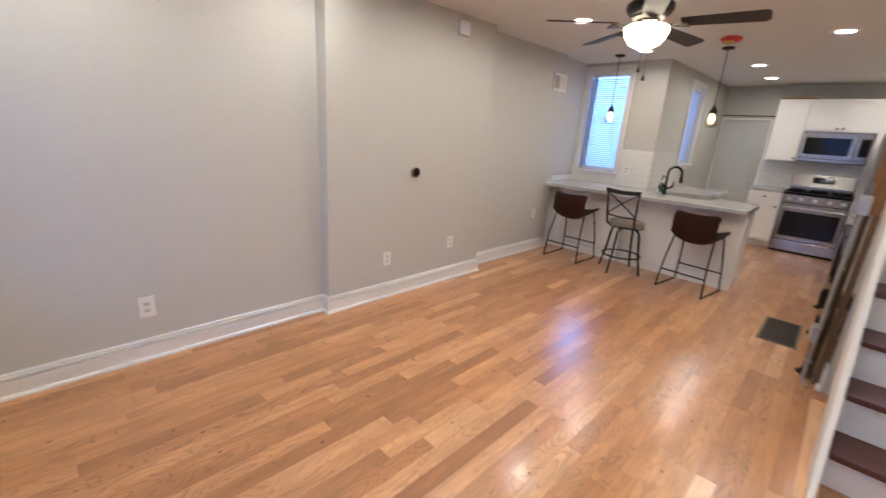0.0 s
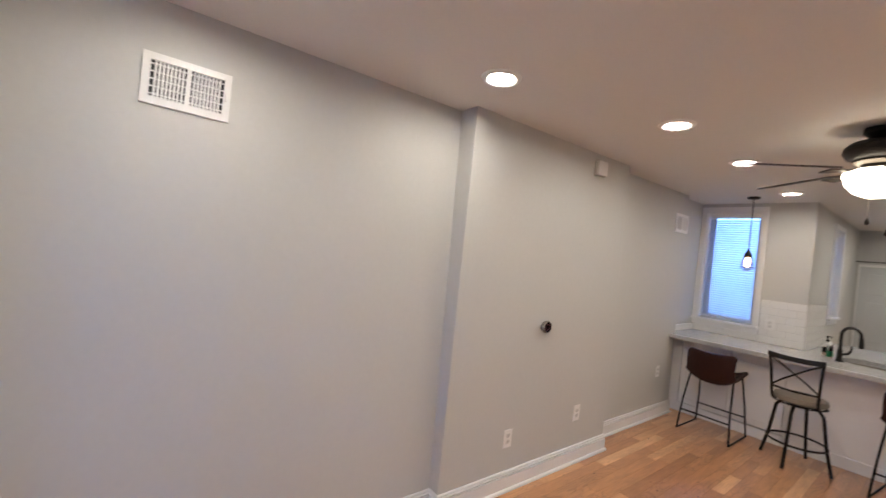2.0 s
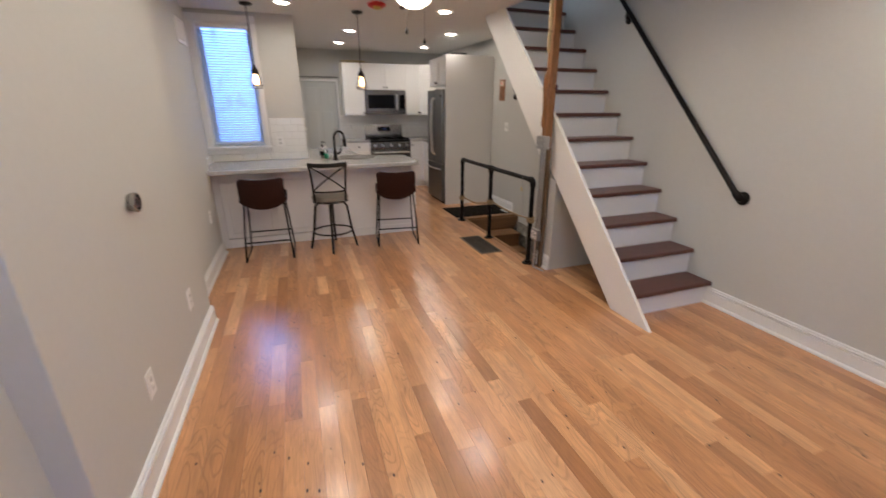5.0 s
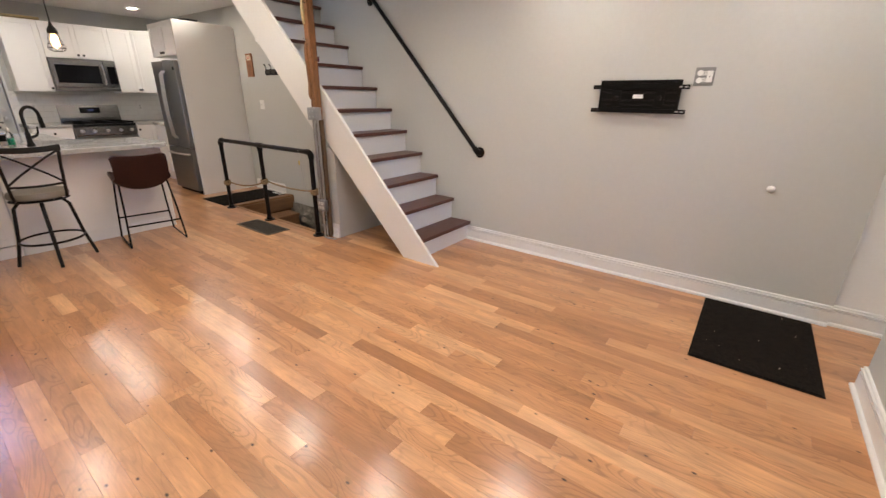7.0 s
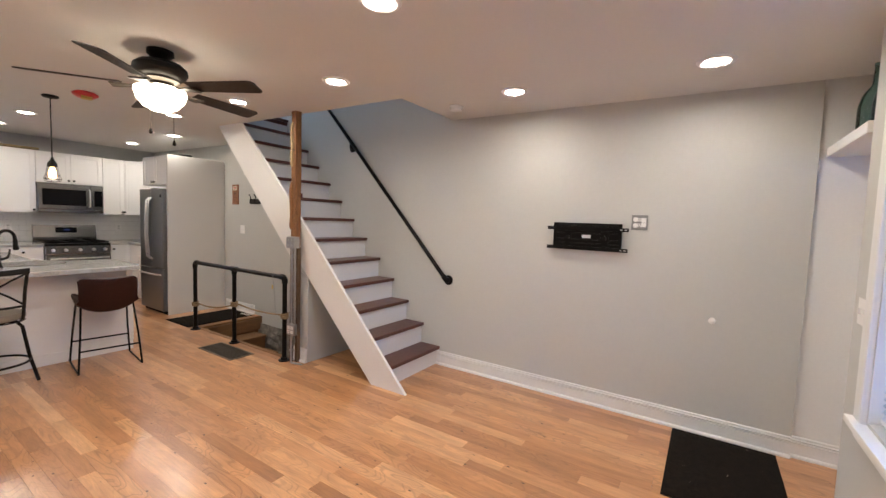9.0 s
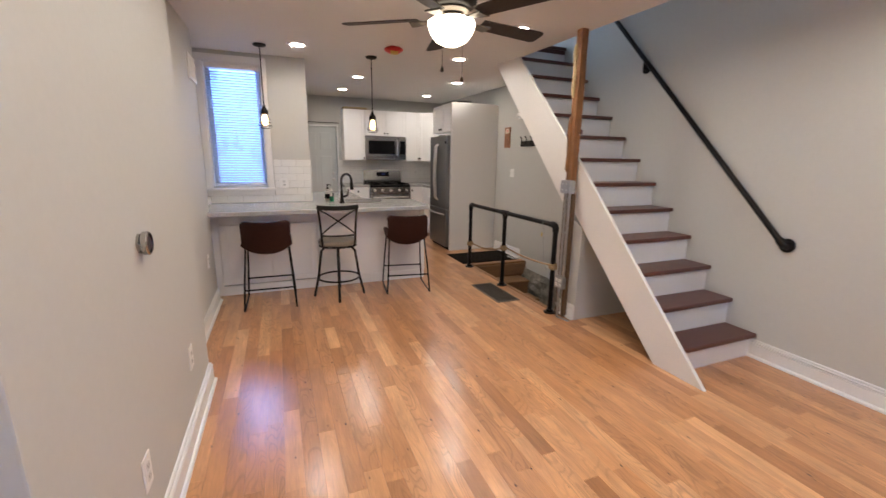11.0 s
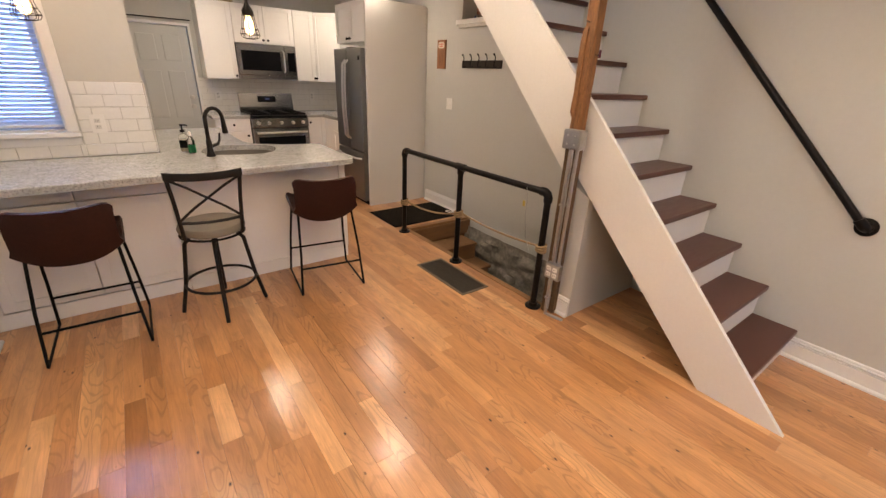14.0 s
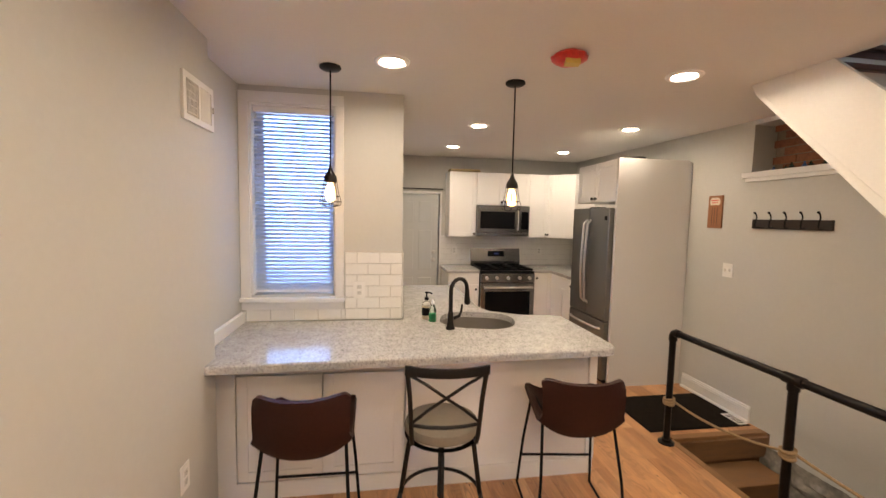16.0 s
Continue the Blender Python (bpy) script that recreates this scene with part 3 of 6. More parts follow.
def rubble(i, j):
    y, z = 2.6 + 3.3 * i / cols, -2.1 + 2.01 * j / rws
    d = noise.voronoi((y * 4.2, z * 7.5, 1.3))[0]
    bulge = min(0.05, 0.09 * (d[1] - d[0])) + 0.035 * noise.noise((y * 1.6, z * 2.2, 3.1)) + 0.012 * noise.noise((y * 14, z * 16, 7.0))
    return (XR - 0.02 - bulge * (1 if j < rws - 2 else 0.3), y, z)


grid = [[bm.verts.new(rubble(i, j)) for j in range(rws + 1)] for i in range(cols + 1)]
for i in range(cols):
    for j in range(rws):
        bm.faces.new((grid[i][j], grid[i + 1][j], grid[i + 1][j + 1], grid[i][j + 1]))
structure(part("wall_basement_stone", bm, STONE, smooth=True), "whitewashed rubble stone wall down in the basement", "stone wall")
structure(part("wall_basement_plaster", box((XR, 2.6, -0.115), (XR + 0.03, HY1 - 0.026, 0.0)), WALL), "grey plaster edge above the basement stones", "wall")
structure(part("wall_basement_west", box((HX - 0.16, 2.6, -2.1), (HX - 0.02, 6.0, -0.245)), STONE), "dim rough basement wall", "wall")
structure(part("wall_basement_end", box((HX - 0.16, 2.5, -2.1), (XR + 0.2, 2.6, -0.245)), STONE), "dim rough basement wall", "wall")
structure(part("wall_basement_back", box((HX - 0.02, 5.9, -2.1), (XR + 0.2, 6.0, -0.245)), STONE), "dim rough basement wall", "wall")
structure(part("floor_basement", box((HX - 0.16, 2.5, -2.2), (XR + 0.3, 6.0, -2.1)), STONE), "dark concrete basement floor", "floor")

# basement steps
bstair = thing("basement_stairs", pose(0, 0, 0), "worn brown wooden steps down to the basement", "stairs")
part("top_riser", box((HX, HY1 - 0.025, -0.175), (XR, HY1, -0.022)), STEPW, bstair)
for k in range(7):
    z = -0.19 * (k + 1)
    y = HY1 - 0.03 - 0.23 * k
    part("tread", box((HX, y - 0.27, z - 0.03), (XR - 0.11 + 0.02 * (k % 2), y, z), 0.006), STEPW, bstair)
    part("riser", box((HX, y - 0.255, z - 0.185), (XR - 0.12, y - 0.235, z - 0.032)), STEPW, bstair)
structure(part("trim_floor_edge", box((HX - 0.05, HY0 - 0.02, -0.16), (HX - 0.001, HY1, 0.004), 0.003), RAWWOOD), "oak nosing along the edge of the opening", "trim")
structure(part("trim_step_edge", box((HX, HY1, -0.12), (XR, HY1 + 0.06, 0.004), 0.003), RAWWOOD), "oak nosing at the head of the basement steps", "trim")

# ---- main stairs ----
RISE, RUN, NY0, NZ0 = 0.2068, 0.2049, 2.706, 0.182
stairs = thing("staircase", pose(0, 0, 0), "straight staircase with dark red-brown treads and white risers", "stairs")
for k in range(13):
    y, z = NY0 + RUN * k, NZ0 + RISE * k
    part("tread", box((WX + 0.005, y, z - 0.032), (XR, y + RUN + 0.035, z), 0.008), TREAD, stairs)
    part("riser", box((WX + 0.005, y + 0.03, max(0, z - RISE)), (XR, y + 0.045, z - 0.032)), RISER, stairs)


def under(y):
    """The sloping underside of the flight."""
    return (y - 2.888) * 0.9947


bm = prism([(2.507, 0.0), (2.888, 0.0), (5.335, zc(5.335)), (4.885, zc(4.885)), (3.84, 1.395)], 0.285, 0.312, ALONG_X, 0.003)
part("stringer", bm, STRING, stairs, "broad white sloping stringer board")
part("soffit", prism([(3.952, under(3.952) + 0.02), (3.952, 0.958), (5.30, 2.372), (5.335, zc(5.335)), (5.29, zc(5.29))], 0.291, XR, ALONG_X), STRING, stairs, "white boarded underside")
structure(part("wall_under_stairs", prism([(3.735, 0), (3.935, 0), (3.935, 0.938), (3.735, under(3.735) - 0.006)], 0.29, XR, ALONG_X), WALL), "grey partition under the stairs", "wall")

# ---- mouldings ----
BASE = [(0, 0), (0.031, 0), (0.031, 0.011), (0.025, 0.019), (0.017, 0.021), (0.017, 0.097), (0.007, 0.099), (0.007, 0.105), (0.018, 0.107), (0.018, 0.115), (0.006, 0.118), (0.006, 0.124), (0.013, 0.126), (0.010, 0.132), (0.005, 0.135), (0, 0.135)]


def baseboard(pts, label="white moulded skirting board with a shoe strip"):
    structure(part("baseboard", add_molding(bmesh.new(), pts, BASE), TRIM), label, "baseboard")


baseboard([(XREC, 5.47), (XREC, 5.301), (XL2, 5.301), (XL2, YB1), (XBR, YB1), (XBR, YB0), (XL + LEAN - 0.003, YB0), (XL + LEAN - 0.003, YF), (0.36, YF), (0.36, YF - 0.2)])
baseboard([(XR, YF + 0.062), (XR, NY0 + 0.03)])
baseboard([(XR + 0.03, YF - 0.2), (XR + 0.03, YF + 0.06)])
baseboard([(XR, HY1 + 0.15), (XR, 6.64)])
baseboard([(0.287, 3.735), (0.287, 3.935)])


def window(n, axis, o, face, out, label, slat_tilt, sides=(0.075, 0.075), head=0.06, drop=0.0, single=False):
    """A sash window in a hole o = (u0, z0, u1, z1): casing on the room side, sill, sashes, panes and a slatted blind. out: +1 or -1, the way to the outside."""
    u0, z0, u1, z1 = o

    def P(a, b):
        (ua, da, za), (ub, db, zb) = a, b
        da, db = face + out * da, face + out * db
        if axis == "x":
            lo, hi = (min(ua, ub), min(da, db), za), (max(ua, ub), max(da, db), zb)
        else:
            lo, hi = (min(da, db), min(ua, ub), za), (max(da, db), max(ua, ub), zb)
        return lo, hi

    w = structure(new(f"window_{n}"), label, "window")
    cl, cr = sides
    part("casing", box(*P((u0 - cl, 0, z0 - 0.02), (u0, -0.022, z1)), 0.004), TRIM, w)
    part("casing", box(*P((u1, 0, z0 - 0.02), (u1 + cr, -0.022, z1)), 0.004), TRIM, w)
    part("head_casing", box(*P((u0 - cl, 0, z1), (u1 + cr, -0.024, z1 + head)), 0.004), TRIM, w)
    part("sill", box(*P((u0 - cl - 0.01, 0.1, z0 - 0.045), (u1 + cr + 0.01, -0.05, z0 - 0.015)), 0.006), TRIM, w)
    part("apron", box(*P((u0 - cl, 0, z0 - 0.10), (u1 + cr, -0.018, z0 - 0.045)), 0.004), TRIM, w)
    bm = bmesh.new()
    for a, b in (((u0, 0, z0 - 0.015), (u0 + 0.012, 0.2, z1)), ((u1 - 0.012, 0, z0 - 0.015), (u1, 0.2, z1)), ((u0 + 0.012, 0, z1 - 0.012), (u1 - 0.012, 0.2, z1))):
        add_box(bm, *P(a, b))
    part("jamb_liner", bm, TRIM, w)
    zm = (z0 + z1) / 2
    for za, zb, d in (((z0, z1 - 0.012, 0.12),) if single else ((z0, zm + 0.02, 0.10), (zm - 0.02, z1 - 0.012, 0.14))):
        bm = bmesh.new()
        for a, b in (((u0 + 0.012, d, za), (u0 + 0.055, d + 0.035, zb)), ((u1 - 0.055, d, za), (u1 - 0.012, d + 0.035, zb)),
                     ((u0 + 0.055, d, za), (u1 - 0.055, d + 0.035, za + 0.045)), ((u0 + 0.055, d, zb - 0.04), (u1 - 0.055, d + 0.035, zb))):
            add_box(bm, *P(a, b))
        s = part("sash", bm, TRIM, w)
        pn = part("pane", box(*P((u0 + 0.055, d + 0.015, za + 0.045), (u1 - 0.055, d + 0.019, zb - 0.04))), CLEAR, s)
        pn.visible_shadow = False
    # blind
    bl = thing("window_blind", pose(0, 0, 0), "lowered white slatted blind with daylight behind it", "blind", "window blinds")
    part("headrail", box(*P((u0 + 0.016, 0.025, z1 - 0.055), (u1 - 0.016, 0.065, z1 - 0.013)), 0.003), PLATE, bl)
    pitch, zb = 0.0265, z0 + 0.02 + drop
    count = int((z1 - 0.06 - zb) / pitch)
    bm = bmesh.new()
    ca, sa = math.cos(radians(slat_tilt)), math.sin(radians(slat_tilt))
    wd = 0.0155
    prof = [(-1, 0), (-0.4, 0.0022), (0.4, 0.0022), (1, 0)]
    up = [(wd * p * ca - q * sa, wd * p * sa + q * ca) for p, q in prof]
    dn = [(d + 0.0008 * sa, z - 0.0008 * ca) for d, z in up[::-1]]
    ring = up + dn
    vs = []
    for u in (u0 + 0.018, u1 - 0.018):
        vs.append([bm.verts.new((u, out * d, z) if axis == "x" else (out * d, u, z)) for d, z in ring])
    for k in range(8):
        bm.faces.new((vs[0][k], vs[0][(k + 1) % 8], vs[1][(k + 1) % 8], vs[1][k]))
    bm.faces.new(vs[0])
    bm.faces.new(vs[1])
    me = mesh_of("slat", bm, BLIND)
    for k in range(count):
        s = new("slat", me)
        s.parent = bl
        z = zb + 0.02 + pitch * k
        s.location = (0, face + out * 0.045, z) if axis == "x" else (face + out * 0.045, 0, z)
    part("bottom_rail", box(*P((u0 + 0.018, 0.032, zb - 0.008), (u1 - 0.018, 0.058, zb + 0.008)), 0.003), PLATE, bl)
    bm = bmesh.new()
    for f in (0.2, 0.8):
        u = u0 + (u1 - u0) * f
        add_box(bm, *P((u - 0.0008, 0.029, zb), (u + 0.0008, 0.0305, z1 - 0.05)))
    part("ladder_cord", bm, PLATE, bl)
    return w


window(1, "x", WIN_K, YW, 1, "white fixed window over the granite counter", 41, (0.063, 0.058), 0.068, 0.0, True)
window(2, "y", WIN_S, XK, -1, "narrow white sash window in the kitchen side wall", 60, (0.06, 0.06), 0.06)
window(3, "x", WIN_F1, YF, -1, "white front sash window beside the corner", 40, (0.085, 0.09), 0.09)
window(4, "x", WIN_F2, YF, -1, "white front sash window beside the door recess", 40, (0.09, 0.09), 0.09)

# view outside the windows
structure(part("backdrop_garden", box((-9, 9.6, -3), (-1.9, 9.62, 9)), OUTSIDE), "bluish evening sky and bare trees", "backdrop")
structure(part("backdrop_side", box((-5.2, 6.3, -3), (-5.18, 9.6, 9)), OUTSIDE), "bluish evening sky and bare trees", "backdrop")
structure(part("backdrop_street", box((-7, -4.02, -3), (6, -4.0, 9)), STREET), "bluish evening street view", "backdrop")

# ---- doors ----
def panel_door(n, w, h, m, material, label, rows):
    d = structure(new(f"door_{n}"), label, "door")
    d.matrix_basis = m
    part("slab", box((0, 0, 0), (w, 0.04, h), 0.003), material, d)
    for za, zb in rows:
        for xa, xb in ((0.1, w / 2 - 0.04), (w / 2 + 0.04, w - 0.1)):
            part("panel", prism([(xa, za), (xb, za), (xb, zb), (xa, zb)], -0.007, 0.004, ALONG_Y, 0.005), material, d)
    return d


bd = panel_door(1, 0.66, 1.95, pose(-1.70, YB + 0.03, 0), DOORP, "closed pale grey six-panel back door", ((0.12, 0.72), (0.84, 1.42), (1.54, 1.84)))
for z, r in ((0.985, 0.028), (1.1, 0.026)):
    k = part("door_knob", lathe([(0, 0), (r + 0.004, 0), (r + 0.004, 0.008), (0.012, 0.012), (0.012, 0.03), (r, 0.036), (r * 0.95, 0.055), (0, 0.062)], 18, pose(0.59, -0.001, z, 90)), CHROME, bd, "satin nickel knob", True)
structure(part("trim_back_door", prism([(-1.715, 0), (-1.70, 0), (-1.70, 1.955), (-1.03, 1.955), (-1.03, 0), (-1.0, 0), (-1.0, 1.985), (-1.715, 1.985)], YB - 0.012, YB + 0.1, ALONG_Y), TRIM), "thin white frame round the back door", "trim")
fd = panel_door(2, 0.70, 1.86, pose(0.385, YF - 0.30, 0), TRIM, "closed white front door in its deep recess", ((0.12, 0.72), (0.84, 1.42), (1.50, 1.76)))
structure(part("trim_front_door_shelf", box((0.36, YF - 0.34, 1.90), (XR + 0.03, YF + 0.02, 1.955), 0.004), TRIM), "white shelf over the front door recess", "trim")
structure(part("trim_front_door_jamb", box((1.03, YF - 0.30, 0), (XR + 0.029, YF - 0.22, 1.90), 0.004), TRIM), "white door frame with hinges", "trim")
tw = structure(new("window_5"), "small transom with a black pane over the front door", "window")
part("frame", slab_with_holes("x", 0.36, XR + 0.03, 1.955, ZC, YF - 0.34, YF - 0.30, [(0.42, 2.01, XR - 0.03, 2.36)]), TRIM, tw)
# Near-black pane put in for the dark niche behind the bottles.
part("pane", box((0.42, YF - 0.325, 2.01), (XR - 0.03, YF - 0.32, 2.36)), BLACKGL, tw, "black pane for the dark niche behind the bottles")

# ---- recessed lights ----
# Last two unseen, added where the grid implies them to brighten the front.
SPOTS = [(-1.855, 2.81), (-0.215, 2.82), (-1.82, 3.90), (-0.22, 4.06), (-1.84, 5.40), (-0.22, 5.26), (0.52, 1.768), (0.482, 0.556), (-2.20, 1.71), (-0.88, 1.80),
         (-1.01, 6.84), (0.365, 6.635), (-1.03, 8.08), (0.42, 8.13), (-2.20, 0.55), (-0.88, 0.55)]


def downlight(m):
    t = thing("recessed_light", m, "round recessed ceiling light with a white trim, switched on", "ceiling light", "recessed lights")
    part("trim_ring", lathe([(0.060, -0.002), (0.072, -0.012), (0.080, -0.0135), (0.092, -0.009), (0.096, -0.003), (0.096, 0.002), (0.060, 0.002)], 32), TRIM, t, "", True)
    part("lens", lathe([(0, -0.006), (0.040, -0.0055), (0.0605, -0.003)], 32), LAMP, t, "glowing warm lens", True)
    return t


first = downlight(pose(SPOTS[0][0], SPOTS[0][1], zc(SPOTS[0][1])))
for x, y in SPOTS[1:]:
    copy_thing(first, pose(x, y, zc(y)))

# ---- ceiling fan ----
def arc_pts(c, r, a0, a1, n, ex=(1, 0, 0), ey=(0, 0, 1)):
    ex, ey, c = Vector(ex), Vector(ey), Vector(c)
    return [c + r * (math.cos(radians(a0 + (a1 - a0) * k / n)) * ex + math.sin(radians(a0 + (a1 - a0) * k / n)) * ey) for k in range(n + 1)]


fan = thing("ceiling_fan", pose(-1.09, 3.40, zc(3.40) - 0.014), "dark bronze five-blade ceiling fan with a lit bowl light", "ceiling fan")
part("canopy", lathe([(0, 0.0135), (0.07, 0.0135), (0.072, -0.0109), (0.05, -0.0327), (0.03, -0.0464), (0.022, -0.05), (0, -0.05)], 28), BRONZE, fan, "", True)
part("downrod", lathe([(0.018, -0.0436), (0.018, -0.0615)], 14), BRONZE, fan, "", True)
part("motor_housing", lathe([(0, -0.048), (0.06, -0.0498), (0.115, -0.0642), (0.142, -0.0885), (0.146, -0.1155), (0.13, -0.1425), (0.10, -0.1578), (0.06, -0.165), (0, -0.165)], 36), BRONZE, fan, "", True)
part("trim_band", lathe([(0.10, -0.1587), (0.104, -0.1664), (0.085, -0.1789), (0.07, -0.1803), (0.07, -0.1632)], 32), DULL, fan, "dull bronze band", True)
part("switch_housing", lathe([(0, -0.1719), (0.07, -0.1754), (0.074, -0.1962), (0.06, -0.2101), (0, -0.2101)], 28), BRONZE, fan, "", True)
part("light_bowl", lathe([(0.05, -0.2073), (0.115, -0.2104), (0.136, -0.2223), (0.138, -0.2399), (0.124, -0.2825), (0.092, -0.3236), (0.046, -0.3471), (0, -0.353)], 36), GLOBE, fan, "glowing frosted glass bowl", True)
for k in range(5):
    a = 6 + 72 * k
    m = pose(0, 0, -0.208, 0, 1.2, a)
    irn = bmesh.new()
    add_prism(irn, [(0.10, -0.03), (0.16, -0.018), (0.20, -0.04), (0.245, -0.045), (0.245, 0.045), (0.20, 0.04), (0.16, 0.018), (0.10, 0.03)], -0.006, 0.004, m @ pose(0, 0, 0, 0, 3, 0), 0.002)
    arm = part("blade_iron", irn, DULL, fan)
    pts = [(0.20, -0.052)] + [(0.62 + 0.035 * math.cos(radians(t)), 0.032 * math.sin(radians(t)) - 0.034) for t in range(-90, 1, 30)] + \
          [(0.62 + 0.035 * math.cos(radians(t)), 0.032 * math.sin(radians(t)) + 0.034) for t in range(0, 91, 30)] + [(0.20, 0.052)]
    part("blade", prism(pts, 0.004, 0.011, m @ pose(0, 0, 0, -12, 0, 0), 0.002), BLADE, arm)
for dx, dy, l in ((0.05, -0.045, 0.24), (-0.03, 0.06, 0.17)):
    ch = part("pull_chain", tube([(dx, dy, -0.28), (dx * 1.05, dy * 1.05, -0.28 - l)], 0.0014, 6), DULL, fan)
    part("pull_knob", lathe([(0, 0.012), (0.004, 0.01), (0.011, -0.012), (0.010, -0.02), (0, -0.026)], 12, pose(dx * 1.05, dy * 1.05, -0.29 - l)), BRONZE, ch, "", True)


# ---- pendants ----
def pendant(m):
    t = thing("pendant_light", m @ Matrix.Translation((0, 0, -0.035)), "black pendant with an open wire cage round a glowing bulb", "pendant light", "pendants over the counter")
    part("canopy", lathe([(0, 0.034), (0.058, 0.034), (0.06, 0.023), (0.05, 0.015), (0.012, 0.009), (0, 0.009)], 24), BRONZE, t, "", True)
    part("cord", tube([(0, 0, 0.012), (0, 0, -0.53)], 0.0045, 8), BLACK, t)
    part("socket", lathe([(0, -0.512), (0.008, -0.514), (0.012, -0.532), (0.020, -0.55), (0.031, -0.566), (0.036, -0.578), (0.035, -0.60), (0.03, -0.605), (0, -0.605)], 20), BRONZE, t, "", True)
    bulb = part("bulb", lathe([(0.013, -0.60), (0.015, -0.615), (0.026, -0.64), (0.031, -0.665), (0.028, -0.69), (0.015, -0.712), (0, -0.717)], 20), BULBGL, t, "clear vintage bulb", True)
    bulb.visible_shadow = False
    bm = bmesh.new()
    for k in range(4):
        a = math.pi / 2 * k
        add_tube(bm, [(0.004 * math.cos(a), 0.004 * math.sin(a), -0.615), (0.013 * math.cos(a), 0.013 * math.sin(a), -0.64), (0.013 * math.cos(a), 0.013 * math.sin(a), -0.675), (0.003 * math.cos(a), 0.003 * math.sin(a), -0.69)], 0.0022, 5)
    part("filament", bm, FILAMENT, bulb, "glowing orange filament")
    for k in range(8):
        a = math.pi / 4 * k
        prof = [(0.035, -0.59), (0.039, -0.63), (0.046, -0.67), (0.055, -0.695), (0.060, -0.715), (0.052, -0.733), (0.030, -0.740)]
        part("cage_wire", tube([(r * math.cos(a), r * math.sin(a), z) for r, z in prof], 0.0018, 5), BRONZE, t)
    for r, z in ((0.050, -0.683), (0.060, -0.713), (0.031, -0.740)):
        part("cage_ring", tube([(r * math.cos(a / 24 * 2 * math.pi), r * math.sin(a / 24 * 2 * math.pi), z) for a in range(25)], 0.002, 5), BRONZE, t)
    return t


p1 = pendant(pose(-2.176, 5.55, zc(5.55)))
copy_thing(p1, pose(-1.094, 5.585, zc(5.585) - 0.035, 0, 0, 25))

# ---- smoke alarms and boxes on walls and ceiling ----
sm = thing("smoke_detector", pose(0.69, 2.37, zc(2.37)), "round white smoke detector on the ceiling", "smoke detector")
part("base", lathe([(0, -0.001), (0.062, -0.001), (0.062, -0.012), (0.058, -0.014), (0, -0.014)], 28), PLATE, sm, "", True)
part("cover", lathe([(0.056, -0.014), (0.05, -0.034), (0.03, -0.04), (0, -0.041)], 28), PLATE, sm, "", True)
rb = thing("covered_smoke_alarm", pose(-0.978, 5.11, zc(5.11)), "ceiling alarm wrapped in a red plastic cover with a yellow label", "smoke alarm")
bm = lathe([(0, -0.001), (0.07, -0.001), (0.085, -0.012), (0.083, -0.03), (0.06, -0.045), (0.02, -0.05), (0, -0.05)], 22)
for v in bm.verts:
    n = noise.noise(v.co * 28)
    v.co.x *= 1 + 0.14 * n
    v.co.y *= 1 + 0.14 * n
    if v.co.z < -0.004:
        v.co.z += 0.006 * n
part("cover", bm, RED, rb, "", True)
part("sticker", prism([(-0.045, -0.06), (0.03, -0.062), (0.04, -0.015), (-0.03, -0.005)], -0.064, -0.042), YELLOW, rb, "yellow sticker")

ab = thing("alarm_box", pose(XBR, 3.205, 2.29, 0, 90, 0), "small white plastic box high on the wall", "alarm box")
part("case", box((-0.055, -0.06, 0.0), (0.055, 0.06, 0.045), 0.008), PLATE, ab)
part("seam", box((-0.05, -0.0605, 0.013), (0.0555, 0.0605, 0.015)), DARKHOLE, ab)

th = thing("thermostat", pose(XBR, 2.73, 1.083, 0, 90, 0), "round steel-ringed thermostat with a dark dial", "thermostat")
part("back_plate", lathe([(0, 0), (0.036, 0), (0.036, 0.008), (0.03, 0.012), (0, 0.012)], 28), NICKEL, th, "", True)
part("ring", lathe([(0.034, 0.012), (0.042, 0.014), (0.043, 0.03), (0.039, 0.035), (0.034, 0.0345), (0.034, 0.012)], 36), NICKEL, th, "brushed steel ring", True)
part("dial", lathe([(0, 0.031), (0.034, 0.031), (0.034, 0.02)], 32), BLACKGL, th, "dark glass dial", True)
part("display_arc", lathe([(0.018, 0.0318), (0.022, 0.0318), (0.022, 0.0312), (0.018, 0.0312)], 32), DIAL, th, "", True)


